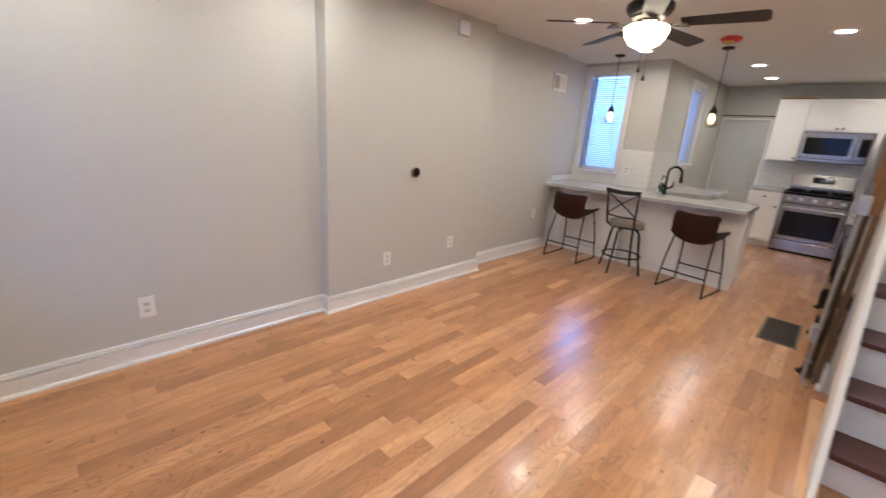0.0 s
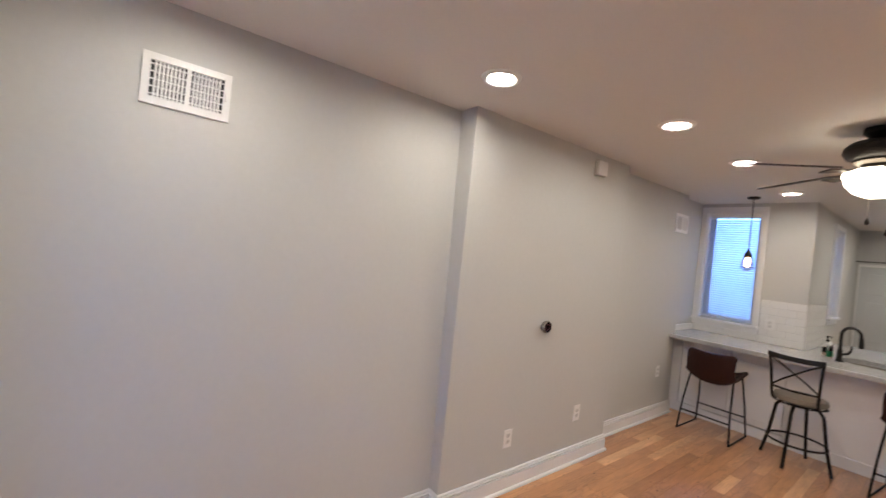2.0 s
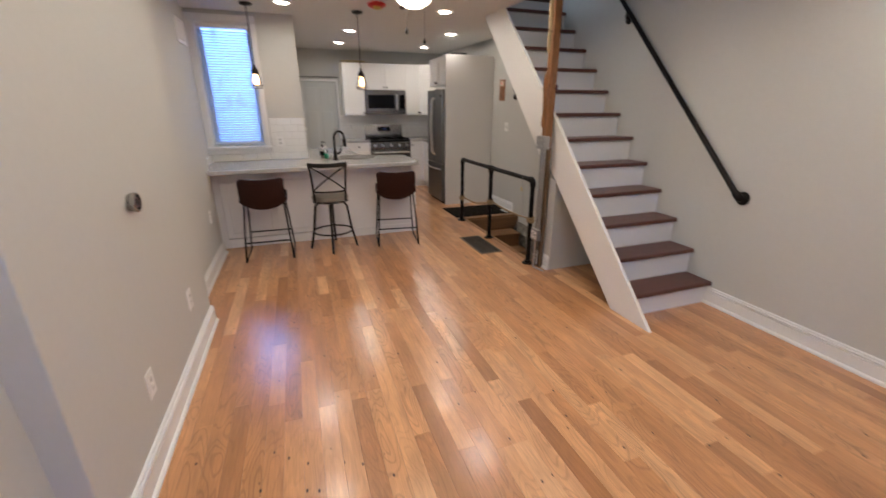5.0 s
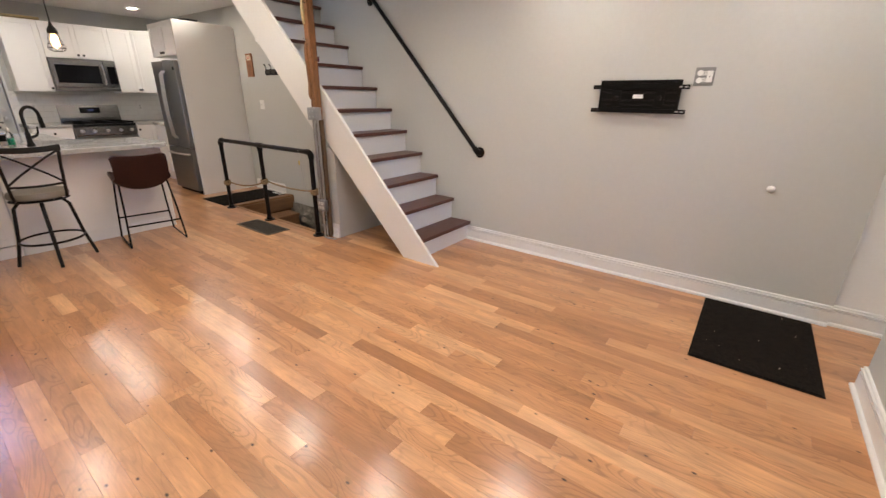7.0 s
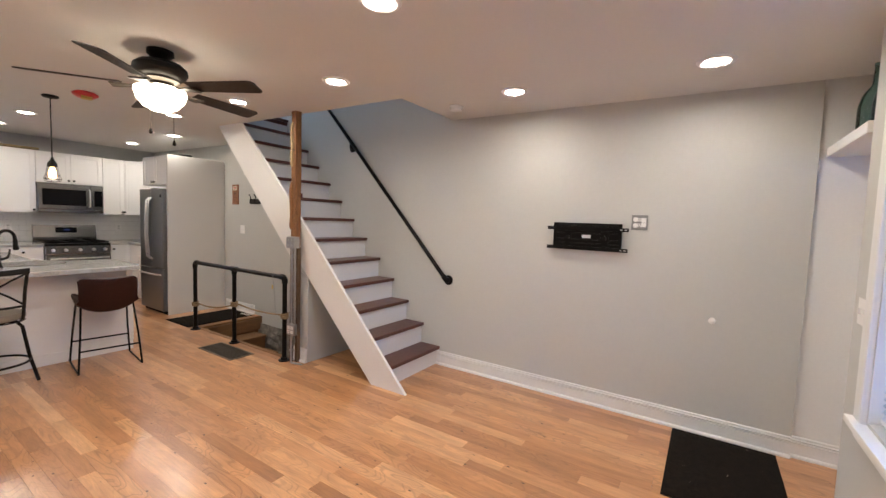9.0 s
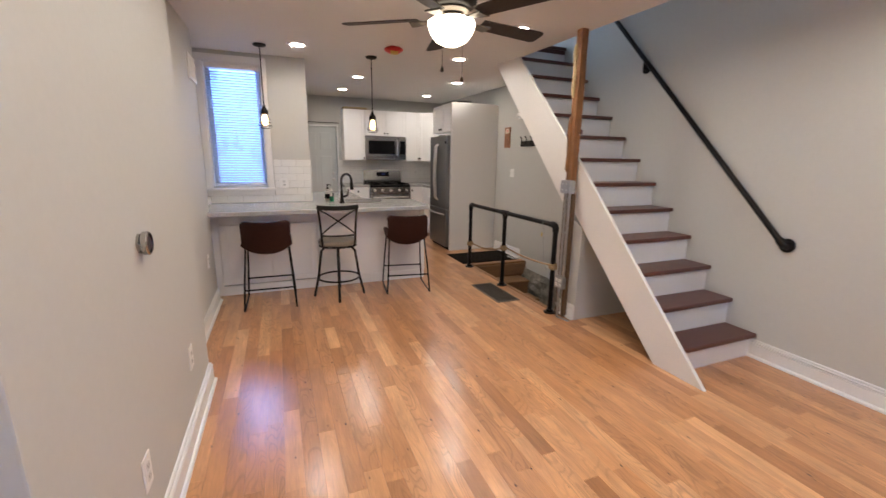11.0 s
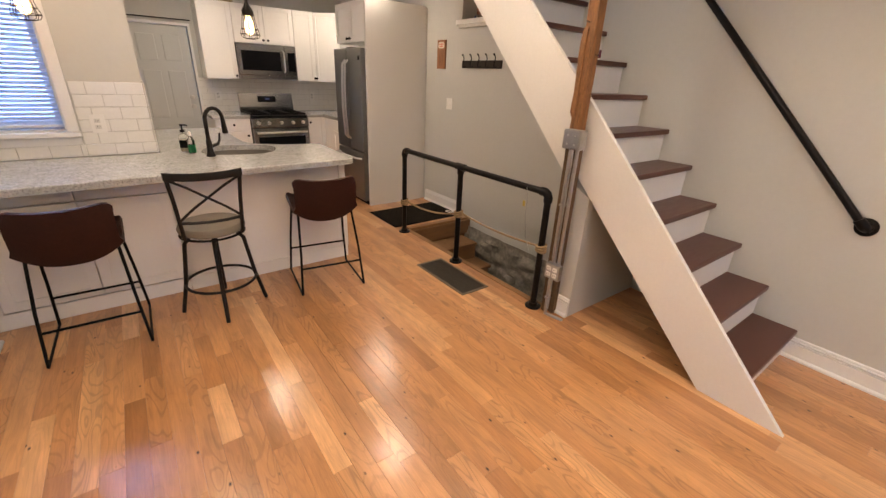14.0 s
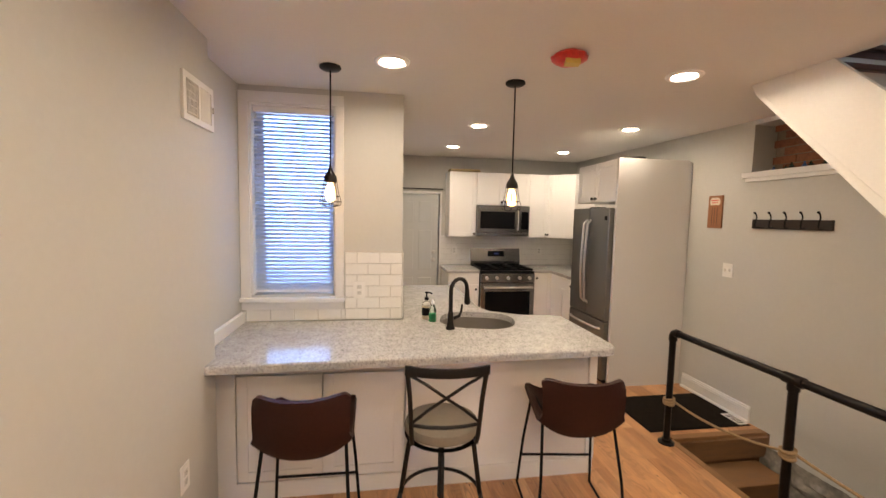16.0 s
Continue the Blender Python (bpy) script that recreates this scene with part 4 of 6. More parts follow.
def outlet(m, kind="duplex", label="white duplex power outlet on the wall", w=0.075, h=0.118, plate=None):
    """Face towards local +z, up along local y."""
    t = thing("wall_outlet" if kind == "duplex" else "light_switch", m, label, "outlet" if kind == "duplex" else "switch", "wall plates")
    part("plate", prism([(-w / 2, -h / 2), (w / 2, -h / 2), (w / 2, h / 2), (-w / 2, h / 2)], 0, 0.006, None, 0.002), plate or PLATE, t)
    if kind == "duplex":
        for s in (-1, 1):
            r = part("socket", prism([(-0.017, s * 0.02 - 0.013), (0.016, s * 0.02 - 0.013), (0.016, s * 0.02 + 0.013), (-0.016, s * 0.02 + 0.013)], 0.005, 0.008, None, 0.001), SOCKET, t)
            bm = bmesh.new()
            for x in (-0.006, 0.006):
                add_box(bm, (x - 0.001, s * 0.02 - 0.002, 0.0079), (x + 0.001, s * 0.02 + 0.007, 0.0085))
            add_box(bm, (-0.002, s * 0.02 - 0.009, 0.0079), (0.002, s * 0.02 - 0.006, 0.0085))
            part("slots", bm, DARKHOLE, r)
    else:
        n = max(1, round(w / 0.05) - 0)
        for k in range(n):
            x = (k - (n - 1) / 2) * 0.046
            part("toggle", box((x - 0.005, -0.012, 0.005), (x + 0.005, 0.012, 0.016), 0.002), PLATE, t)
    return t


ON_WEST = lambda x, y, z: Matrix.Translation((x, y, z)) @ Matrix(((0, 0, 1, 0), (1, 0, 0, 0), (0, 1, 0, 0), (0, 0, 0, 1)))
ON_EAST = lambda x, y, z: Matrix.Translation((x, y, z)) @ Matrix(((0, 0, -1, 0), (-1, 0, 0, 0), (0, 1, 0, 0), (0, 0, 0, 1)))
ON_SOUTH = lambda x, y, z: Matrix.Translation((x, y, z)) @ Matrix(((-1, 0, 0, 0), (0, 0, 1, 0), (0, 1, 0, 0), (0, 0, 0, 1)))
ON_NORTH = lambda x, y, z: Matrix.Translation((x, y, z)) @ Matrix(((1, 0, 0, 0), (0, 0, -1, 0), (0, 1, 0, 0), (0, 0, 0, 1)))
outlet(ON_WEST(XL + 0.056, 0.765, 0.33), w=0.08, h=0.124)
outlet(ON_WEST(XBR, 2.462, 0.349))
outlet(ON_WEST(XBR, 3.245, 0.388))
outlet(ON_WEST(XL2, 4.95, 0.49))
outlet(ON_NORTH(-2.035, YW - 0.0115, 1.10), label="white duplex outlet set in the tiled splashback", w=0.08)
outlet(ON_SOUTH(-0.06, YF, 0.27))
outlet(ON_SOUTH(0.2, YF, 1.10), "switch", "white triple switch plate beside the front door", 0.165)
outlet(ON_EAST(XR, 6.215, 1.21), "switch", "white double switch plate on the grey wall", 0.1, 0.12)
outlet(ON_NORTH(-0.80, YB - 0.012, 1.13))
outlet(ON_NORTH(0.52, YB - 0.012, 1.13))
to = outlet(ON_EAST(XR, 0.965, 1.472), label="double outlet in a galvanised box beside the television bracket", w=0.1, h=0.1, plate=STEELBOX)
for s in (-1, 1):
    part("socket", lathe([(0, 0.004), (0.018, 0.004), (0.017, 0.0085), (0, 0.009)], 20, pose(-0.027, s * 0.022, 0)), PLATE, to, "", True)
part("rocker", box((0.014, -0.034, 0.004), (0.045, 0.034, 0.010), 0.002), PLATE, to, "white rocker switch")
part("rocker_gap", box((0.028, -0.004, 0.0098), (0.031, 0.004, 0.0105)), DARKHOLE, to)
part("box_rim", prism([(-0.055, -0.055), (0.055, -0.055), (0.055, 0.055), (-0.055, 0.055)], -0.0, 0.004, None, 0.001), STEELBOX, to, "galvanised rim")


def vent(m, w, h, label):
    t = thing("air_vent", m, label, "air vent", "wall vents")
    bm = bmesh.new()
    fr = 0.026
    for a, b in (((-w / 2, -h / 2), (w / 2, -h / 2 + fr)), ((-w / 2, h / 2 - fr), (w / 2, h / 2)), ((-w / 2, -h / 2 + fr), (-w / 2 + fr, h / 2 - fr)), ((w / 2 - fr, -h / 2 + fr), (w / 2, h / 2 - fr)), ((-0.008, -h / 2 + fr), (0.008, h / 2 - fr))):
        add_box(bm, (*a, 0), (*b, 0.012))
    part("frame", bm, PLATE, t)
    # Flat dark sheet painted in for the duct's unlit depth.
    part("duct", box((-w / 2 + fr, -h / 2 + fr, 0.0005), (w / 2 - fr, h / 2 - fr, 0.002)), DARKHOLE, t, "dark sheet in place of the unlit duct behind the slats")
    n = int((w / 2 - fr - 0.01) / 0.0125)
    for s in (-1, 1):
        me = mesh_of("slat", box((-0.0012, -h / 2 + fr, 0.002), (0.0012, h / 2 - fr, 0.0115), 0, pose(0, 0, 0, 0, s * 42, 0)), PLATE)
        for k in range(n):
            o = new("slat", me)
            o.parent = t
            o.location = (s * (0.014 + 0.0125 * k), 0, 0.001)
    bm = bmesh.new()
    for k in range(5):
        y = -h / 2 + fr + (h - 2 * fr) * (k + 0.5) / 5
        add_box(bm, (-w / 2 + fr, y - 0.002, 0.003), (w / 2 - fr, y + 0.002, 0.007))
    part("cross_bars", bm, PLATE, t)
    part("lever", box((w / 2 - 0.02, -0.015, 0.011), (w / 2 - 0.014, 0.015, 0.022), 0.001), PLATE, t)
    return t


vent(ON_WEST(XL + 0.009, 0.521, 2.064), 0.295, 0.19, "white wall vent with upright louvres near the ceiling")
vent(ON_WEST(XL2, 5.17, 2.105), 0.31, 0.20, "white wall vent near the kitchen window")

# ---- stair handrail ----
hr = thing("wall_handrail", pose(0, 0, 0), "black iron pipe handrail on the stair wall", "handrail")
HB, HT = Vector((1.043, 2.645, 0.872)), Vector((1.043, 5.0, 3.38))
hd = (HT - HB).normalized()
part("rail", tube([HB, HB + hd * 0.02, HT], 0.0195, 12), IRON, hr, "", True)
part("end_elbow", tube([(XR - 0.012, HB.y - 0.015, HB.z - 0.015), (XR - 0.03, HB.y - 0.015, HB.z - 0.015), (1.046, HB.y - 0.01, HB.z - 0.01), HB + hd * 0.03], 0.026, 12), IRON, hr, "", True)
part("wall_flange", lathe([(0, 0), (0.048, 0), (0.048, 0.009), (0.03, 0.014), (0.028, 0.028), (0, 0.028)], 24, ON_EAST(XR, HB.y - 0.015, HB.z - 0.015)), IRON, hr, "", True)
for f in (0.565,):
    c = HB + (HT - HB) * f
    br = part("bracket", tube([(XR - 0.006, c.y + 0.01, c.z - 0.07), (1.05, c.y + 0.01, c.z - 0.06), c - Vector((0, 0, 0.015))], 0.014, 10), IRON, hr, "", True)
    part("bracket_flange", lathe([(0, 0), (0.042, 0), (0.042, 0.008), (0.02, 0.016), (0, 0.016)], 20, ON_EAST(XR, c.y + 0.01, c.z - 0.07)), IRON, br, "", True)

# ---- pipe railing round the basement opening ----
gr = thing("pipe_railing", pose(0, 0, 0), "black iron pipe guard rail with a rope round the basement steps", "railing")
RX, RZ = 0.195, 0.828
PY = (5.72, 4.86, 3.965)
part("top_rail", tube([(RX, PY[0] - 0.02, RZ), (RX, PY[2] + 0.02, RZ)], 0.0225, 12), IRON, gr, "", True)
for k, y in enumerate(PY):
    p = part("post", tube([(RX, y, 0.01), (RX, y, RZ - 0.01)], 0.0225, 12), IRON, gr, "", True)
    part("floor_flange", lathe([(0, 0.0005), (0.056, 0.0005), (0.056, 0.009), (0.034, 0.014), (0.031, 0.034), (0, 0.034)], 24, pose(RX, y, 0)), IRON, p, "", True)
    if k == 1:
        bm = tube([(RX, y - 0.05, RZ), (RX, y + 0.05, RZ)], 0.029, 14)
        add_tube(bm, [(RX, y, RZ - 0.055), (RX, y, RZ)], 0.029, 14)
        part("tee", bm, IRON, p, "", True)
    else:
        s = -1 if k == 0 else 1
        part("elbow", tube([(RX, y, RZ - 0.06), (RX, y, RZ - 0.03), (RX, y + s * 0.01, RZ - 0.01), (RX, y + s * 0.03, RZ), (RX, y + s * 0.06, RZ)], 0.029, 14), IRON, p, "", True)
    bm = bmesh.new()
    zrope = (0.32, 0.44, 0.45)[k]
    for j in range(3):
        add_tube(bm, [(RX + 0.031 * math.cos(a / 16 * 2 * math.pi), y + 0.031 * math.sin(a / 16 * 2 * math.pi), zrope - 0.018 + 0.017 * j + 0.006 * math.sin(a / 8 * math.pi + j)) for a in range(17)], 0.0095, 7)
    part("rope_wrap", bm, ROPE, p, "brown hemp rope", True)
for (ya, za), (yb, zb), sag in (((PY[0], 0.32), (PY[1], 0.44), 0.05), ((PY[1], 0.44), (PY[2], 0.45), 0.03)):
    pts = []
    for k in range(25):
        f = k / 24
        pts.append((RX + 0.03, ya + (yb - ya) * f, za + (zb - za) * f - sag * 4 * f * (1 - f)))
    bm = bmesh.new()
    for s in range(3):
        ph = 2 * math.pi * s / 3
        fine = []
        for k in range(73):
            f = k / 72
            a = ph + f * 2 * math.pi * 16
            fine.append((pts[0][0] + 0.0045 * math.cos(a), ya + (yb - ya) * f, za + (zb - za) * f - sag * 4 * f * (1 - f) + 0.0045 * math.sin(a)))
        add_tube(bm, fine, 0.005, 6)
    part("rope", bm, ROPE, gr, "sagging twisted hemp rope", True)
wire = thing("hanging_wire", pose(RX, PY[2] + 0.16, RZ), "thin grey wire with a yellow tag on the railing", "wire")
part("strand", tube([(0, 0, 0.024), (-0.024, 0.005, 0.0), (-0.01, 0.0, -0.08), (0.01, 0.02, -0.2), (0.0, -0.01, -0.33), (0.02, -0.04, -0.45)], 0.0028, 6), CONDUIT, wire, "", True)
part("tag", box((-0.010, 0.02, -0.135), (-0.006, 0.04, -0.095), 0.001), YELLOW, wire, "small yellow tag")

# ---- old timber post with conduits ----
tp = thing("timber_post", pose(0.235, 3.86, 0), "rough old timber post with nails and peeled paint by the stairs", "post")
bm = bmesh.new()
n = 26
rings = []
for k in range(n + 1):
    z = 1.13 + (zc(3.86) - 1.13) * k / n
    w = 0.036 + 0.005 * noise.noise((0.3, 0.1, z * 5))
    ox, oy = 0.006 * noise.noise((1.7, 0, z * 2)), 0.006 * noise.noise((4.7, 0, z * 2))
    rings.append([bm.verts.new((ox + sx * w * (1 - 0.2 * abs(noise.noise((sx, sy, z * 11)))), oy + sy * w * (1 - 0.12 * abs(noise.noise((sy * 3, sx, z * 9)))), z)) for sx, sy in ((-1, -1), (-0.8, -1), (0.8, -1), (1, -0.9), (1, 0.9), (0.9, 1), (-0.9, 1), (-1, 0.9))])
for a, b in zip(rings, rings[1:]):
    for k in range(8):
        bm.faces.new((a[k], a[(k + 1) % 8], b[(k + 1) % 8], b[k]))
bm.faces.new(rings[0])
bm.faces.new(rings[-1])
part("beam", bm, TIMBER, tp)
part("lower_batten", box((0.0, -0.04, 0.0), (0.035, 0.0, 1.13), 0.004), OLDLATH, tp)
part("lower_batten", box((-0.03, 0.012, 0.0), (-0.005, 0.04, 1.13), 0.004), OLDLATH, tp)
# ragged lath and plaster left along one edge of the post
for z0, z1, material, label in ((1.30, 1.76, TIMBER, "splintered strip of lath"), (1.90, 2.31, CARDB, "scrap of tan old plaster")):
    edge = [(-0.033, z1), (-0.033, z0)]
    for k in range(9):
        z = z0 + (z1 - z0) * (k + 0.5) / 9
        edge.append((-0.046 - 0.012 * noise.noise((3.0, z * 23, z1)), z))
    part("split_lath", prism(edge, 0.004, 0.034, ALONG_Y), material, tp, label)
for x, y, z, r in ((-0.04, -0.02, 2.05, 3), (-0.04, 0.01, 1.78, 2), (0.02, -0.04, 1.62, 3)):
    part("nail", tube([(x + 0.01, y, z), (x - 0.02, y, z + 0.004)], 0.0025, 6), IRON, tp)
part("red_tape", box((0.03, -0.044, 1.61), (0.043, -0.035, 1.65), 0.003), DIAL, tp, "scrap of red tape")
jb = thing("junction_box", pose(0.185, 3.83, 1.125), "grey galvanised junction box with conduits to the floor", "junction box")
part("case", box((-0.03, -0.06, 0.0), (0.03, 0.06, 0.11), 0.006), CONDUIT, jb)
part("cover", box((-0.036, -0.055, 0.005), (-0.0305, 0.055, 0.105), 0.004), CONDUIT, jb)
for y in (-0.025, 0.025):
    for z in (0.03, 0.08):
        part("screw", lathe([(0, 0), (0.006, 0), (0.005, 0.003), (0, 0.004)], 10, Matrix.Translation((-0.036, y, z)) @ pose(0, 0, 0, 0, -90, 0)), CHROME, jb)
for y, zl in ((-0.03, -0.745), (0.015, -1.10)):
    part("conduit", tube([(0.0, y, 0.005), (0.0, y, -0.3), (0.002, y, zl)], 0.0115, 10), CONDUIT, jb, "", True)
for z in (-0.35, -1.0):
    part("conduit_clip", box((-0.014, 0.0, z), (0.02, 0.03, z + 0.014), 0.002), CONDUIT, jb)
part("floor_conduit", tube([(0.002, 0.015, -1.09), (0.002, 0.015, -1.118), (0.01, -0.02, -1.122), (0.03, -0.11, -1.122)], 0.0115, 10), CONDUIT, jb, "", True)
ob = thing("outlet_box", pose(0.172, 3.82, 0.29), "four-socket outlet in a galvanised box on the conduit", "outlet")
part("case", box((-0.02, -0.055, 0.0), (0.02, 0.055, 0.105), 0.005), CONDUIT, ob)
for y in (-0.024, 0.024):
    for z in (0.032, 0.073):
        s = part("socket", box((-0.025, y - 0.017, z - 0.015), (-0.0195, y + 0.017, z + 0.015), 0.003), PLATE, ob)
        bm = bmesh.new()
        add_box(bm, (-0.0258, y - 0.007, z - 0.004), (-0.0249, y - 0.005, z + 0.006))
        add_box(bm, (-0.0258, y + 0.005, z - 0.004), (-0.0249, y + 0.007, z + 0.006))
        part("slots", bm, DARKHOLE, s)

# ---- right wall: bracket, door stop ----
tv = thing("television_bracket", pose(XR, 1.34, 1.341), "black steel flat television wall bracket with no screen", "wall bracket")
part("plate", box((-0.034, -0.262, -0.098), (-0.012, 0.262, 0.115), 0.004), BLACK, tv)
part("wall_plate", box((-0.012, -0.19, -0.075), (0.0, 0.19, 0.075), 0.002), BLACK, tv)
for z in (-0.086, 0.07):
    r = part("rail", box((-0.044, -0.31, z - 0.014), (-0.030, 0.31, z + 0.014), 0.003), BLACK, tv)
    for y in (-0.29, -0.26, 0.26, 0.29):
        part("hole", box((-0.0458, y - 0.009, z - 0.004), (-0.0448, y + 0.009, z + 0.004)), CHROME if y < 0 else DARKHOLE, r)
for y in (-0.14, 0.14):
    part("arm", box((-0.042, y - 0.03, -0.06), (-0.032, y + 0.03, 0.05), 0.004), BLACK, tv)
    part("pivot", lathe([(0, 0), (0.016, 0), (0.016, 0.006), (0.009, 0.01), (0, 0.01)], 14, ON_EAST(-0.042, y, 0.0)), IRON, tv, "", True)
for z in (-0.045, -0.015, 0.035, 0.098):
    part("pressed_rib", box((-0.039, -0.24, z - 0.005), (-0.0335, 0.24, z + 0.005), 0.002), IRON, tv)
part("label", box((-0.0358, -0.035, -0.004), (-0.0338, 0.03, 0.022)), PLATE, tv, "small white label")
ds = thing("door_stop", ON_EAST(XR, 0.47, 0.81), "round white rubber door stop on the wall", "door stop")
part("cap", lathe([(0, 0), (0.021, 0), (0.022, 0.008), (0.019, 0.024), (0.010, 0.032), (0, 0.033)], 22), PLATE, ds, "", True)


def doormat(x0, y0, x1, y1, label):
    t = thing("doormat", pose((x0 + x1) / 2, (y0 + y1) / 2, 0.0006), label, "mat", "black mats")
    w, d = (x1 - x0) / 2, (y1 - y0) / 2
    part("backing", box((-w, -d, 0), (w, d, 0.004), 0.0015), MAT, t, "rubber edge")
    part("top_layer", box((-w + 0.012, -d + 0.012, 0.003), (w - 0.012, d - 0.012, 0.0085), 0.002), MAT, t)
    return t


front_mat = doormat(0.17, 0.075, 1.045, 0.655, "black ribbed doormat inside the front door with pale crumbs")
bm = bmesh.new()
rngm = random.Random(8)
for k in range(9):
    x, y, q = rngm.uniform(-0.38, 0.38), rngm.uniform(-0.24, 0.24), rngm.uniform(0.001, 0.0035)
    add_prism(bm, [(x - q, y - q * 0.6), (x + q * 0.7, y - q), (x + q, y + q * 0.5), (x - q * 0.3, y + q)], 0.008, 0.0085 + q * 0.8)
part("crumbs", bm, CREAM, front_mat, "pale crumbs of dirt")
doormat(0.17, 5.86, 1.055, 6.46, "black mat at the head of the basement steps")
bm = bmesh.new()
rg = thing("floor_register", pose(-0.012, 4.66, 0.0006), "dark grille floor register with a tan frame", "floor register")
for a, b in (((-0.128, -0.31), (0.128, -0.292)), ((-0.128, 0.292), (0.128, 0.31)), ((-0.128, -0.292), (-0.11, 0.292)), ((0.11, -0.292), (0.128, 0.292))):
    add_box(bm, (*a, 0), (*b, 0.006))
part("frame", bm, REGFRAME, rg)
# Dark sheet stands in for the unlit opening under the grille.
part("base", box((-0.11, -0.292, 0), (0.11, 0.292, 0.001)), DARKHOLE, rg)
me = mesh_of("grille_bar", box((-0.11, -0.003, 0.0008), (0.11, 0.003, 0.0045)), REGISTER)
for k in range(58):
    o = new("grille_bar", me)
    o.parent = rg
    o.location = (0, -0.287 + 0.01007 * k, 0)
# Slotted white plate put where a small white and green card lies.
fr2 = thing("white_floor_register", pose(1.0, 5.96, 0.0095), "small slotted white plate in place of a card by the skirting", "floor register")
part("frame", box((-0.04, -0.09, 0), (0.04, 0.09, 0.004), 0.001), PLATE, fr2)
for k in range(6):
    part("slot", box((-0.03, -0.07 + 0.024 * k, 0.0038), (0.03, -0.058 + 0.024 * k, 0.0046)), DARKHOLE, fr2)

# ---- sign, coat hooks, niche ----
sg = thing("wall_sign", ON_EAST(XR, 6.385, 1.715), "narrow brown wooden sign with a pale rounded header", "sign")
part("board", box((-0.075, -0.145, 0), (0.075, 0.145, 0.016), 0.003), SIGNW, sg)
part("header", prism([(-0.055 + 0.01, 0.06), (0.055 - 0.01, 0.06), (0.055, 0.075), (0.055, 0.105), (0.035, 0.125), (-0.035, 0.125), (-0.055, 0.105), (-0.055, 0.075)], 0.0155, 0.0175), CREAM, sg, "cream header")
for k, w in enumerate((0.04, 0.03)):
    part("lettering_bar", box((-w, 0.098 - 0.02 * k, 0.0172), (w, 0.106 - 0.02 * k, 0.0182)), RED, sg)
for k in range(3):
    part("scale_line", box((-0.03 + 0.028 * k, -0.11, 0.0155), (-0.026 + 0.028 * k, 0.04, 0.0165)), CREAM if k == 3 else DARKHOLE, sg)
hk = thing("coat_rack", ON_EAST(XR, 5.71, 1.615), "dark wooden coat rack with five black hooks", "coat rack")
part("rail", box((-0.295, -0.036, 0), (0.295, 0.036, 0.018), 0.003), BLADE, hk)
for k in range(5):
    x = -0.235 + 0.1175 * k
    h = part("hook", tube([(x, -0.02, 0.018), (x, -0.03, 0.035), (x, -0.02, 0.055), (x, 0.02, 0.05), (x, 0.05, 0.04), (x, 0.075, 0.048), (x, 0.085, 0.06)], 0.005, 8), BLACK, hk, "", True)
    part("hook_tip", lathe([(0, -0.009), (0.007, -0.006), (0.009, 0), (0.007, 0.006), (0, 0.009)], 10, pose(x, 0.087, 0.062)), BLACK, h, "", True)
structure(part("trim_niche_sill", box((XR - 0.035, 5.0, 1.985), (XR + 0.2, 6.12, 2.029), 0.004), TRIM), "white moulded sill under the brick niche", "trim")
structure(part("trim_niche_apron", box((XR - 0.02, 5.0, 1.955), (XR - 0.0005, 6.10, 1.985), 0.004), TRIM), "white strip under the niche sill", "trim")
nb = structure(new("wall_niche_brick"), "exposed old red brick in the wall niche", "brick wall")
part("mortar_bed", box((XR + 0.2, 5.0, 2.025), (XR + 0.29, 6.05, ZC)), MORTAR, nb)
brick_me = mesh_of("brick", box((-0.012, -0.098, -0.029), (0.02, 0.098, 0.029), 0.004), BRICK)
for r in range(6):
    for c in range(6):
        y = 5.05 + 0.206 * c + (0.103 if r % 2 else 0)
        if y > 6.0:
            continue
        o = new("brick", brick_me)
        o.parent = nb
        o.location = (XR + 0.2 + 0.004 * math.sin(r * 7 + c * 3), y, 2.062 + 0.066 * r)
rng2 = random.Random(3)
for k in range(7):
    f = thing("small_bottle", pose(XR + 0.07 + 0.03 * (k % 2), 5.52 + 0.07 * k, 2.0292), "tiny teal glass trinket on the niche sill", "ornament", "trinkets on the niche sill")
    hgt = 0.035 + 0.03 * rng2.random()
    part("body", lathe([(0, 0), (0.014, 0), (0.016, hgt * 0.5), (0.006, hgt * 0.75), (0.006, hgt), (0, hgt)], 12), BOTTLEGL if k % 3 else BLUEBIN, f, "", True)

# ---- bottle over the front door ----
for x, s, mt in ((0.80, 1.0, BOTTLEGL), (0.60, 0.85, BOTTLEGL)):
    b = thing("glass_bottle", pose(x, YF - 0.10, 1.9555), "large dark green glass bottle on the shelf over the door", "bottle", "bottles over the door")
    part("body", lathe([(0, 0), (0.062 * s, 0.0), (0.07 * s, 0.02), (0.07 * s, 0.16 * s), (0.055 * s, 0.22 * s), (0.022 * s, 0.27 * s), (0.018 * s, 0.36 * s), (0.022 * s, 0.365 * s), (0.02 * s, 0.38 * s), (0, 0.38 * s)], 24), mt, b, "", True)

# Thin dark bar drawn for the dark line over the door head; brackets added.
rod = thing("curtain_rod", pose(0, 0, 0), "thin dark bar over the back door", "curtain rod")
part("pole", tube([(-1.77, YB - 0.035, 2.02), (-0.99, YB - 0.035, 2.02)], 0.007, 8), BRONZE, rod, "", True)
for x in (-1.745, -1.01):
    part("bracket", tube([(x, YB - 0.0005, 2.02), (x, YB - 0.035, 2.02)], 0.006, 8), BRONZE, rod, "", True)

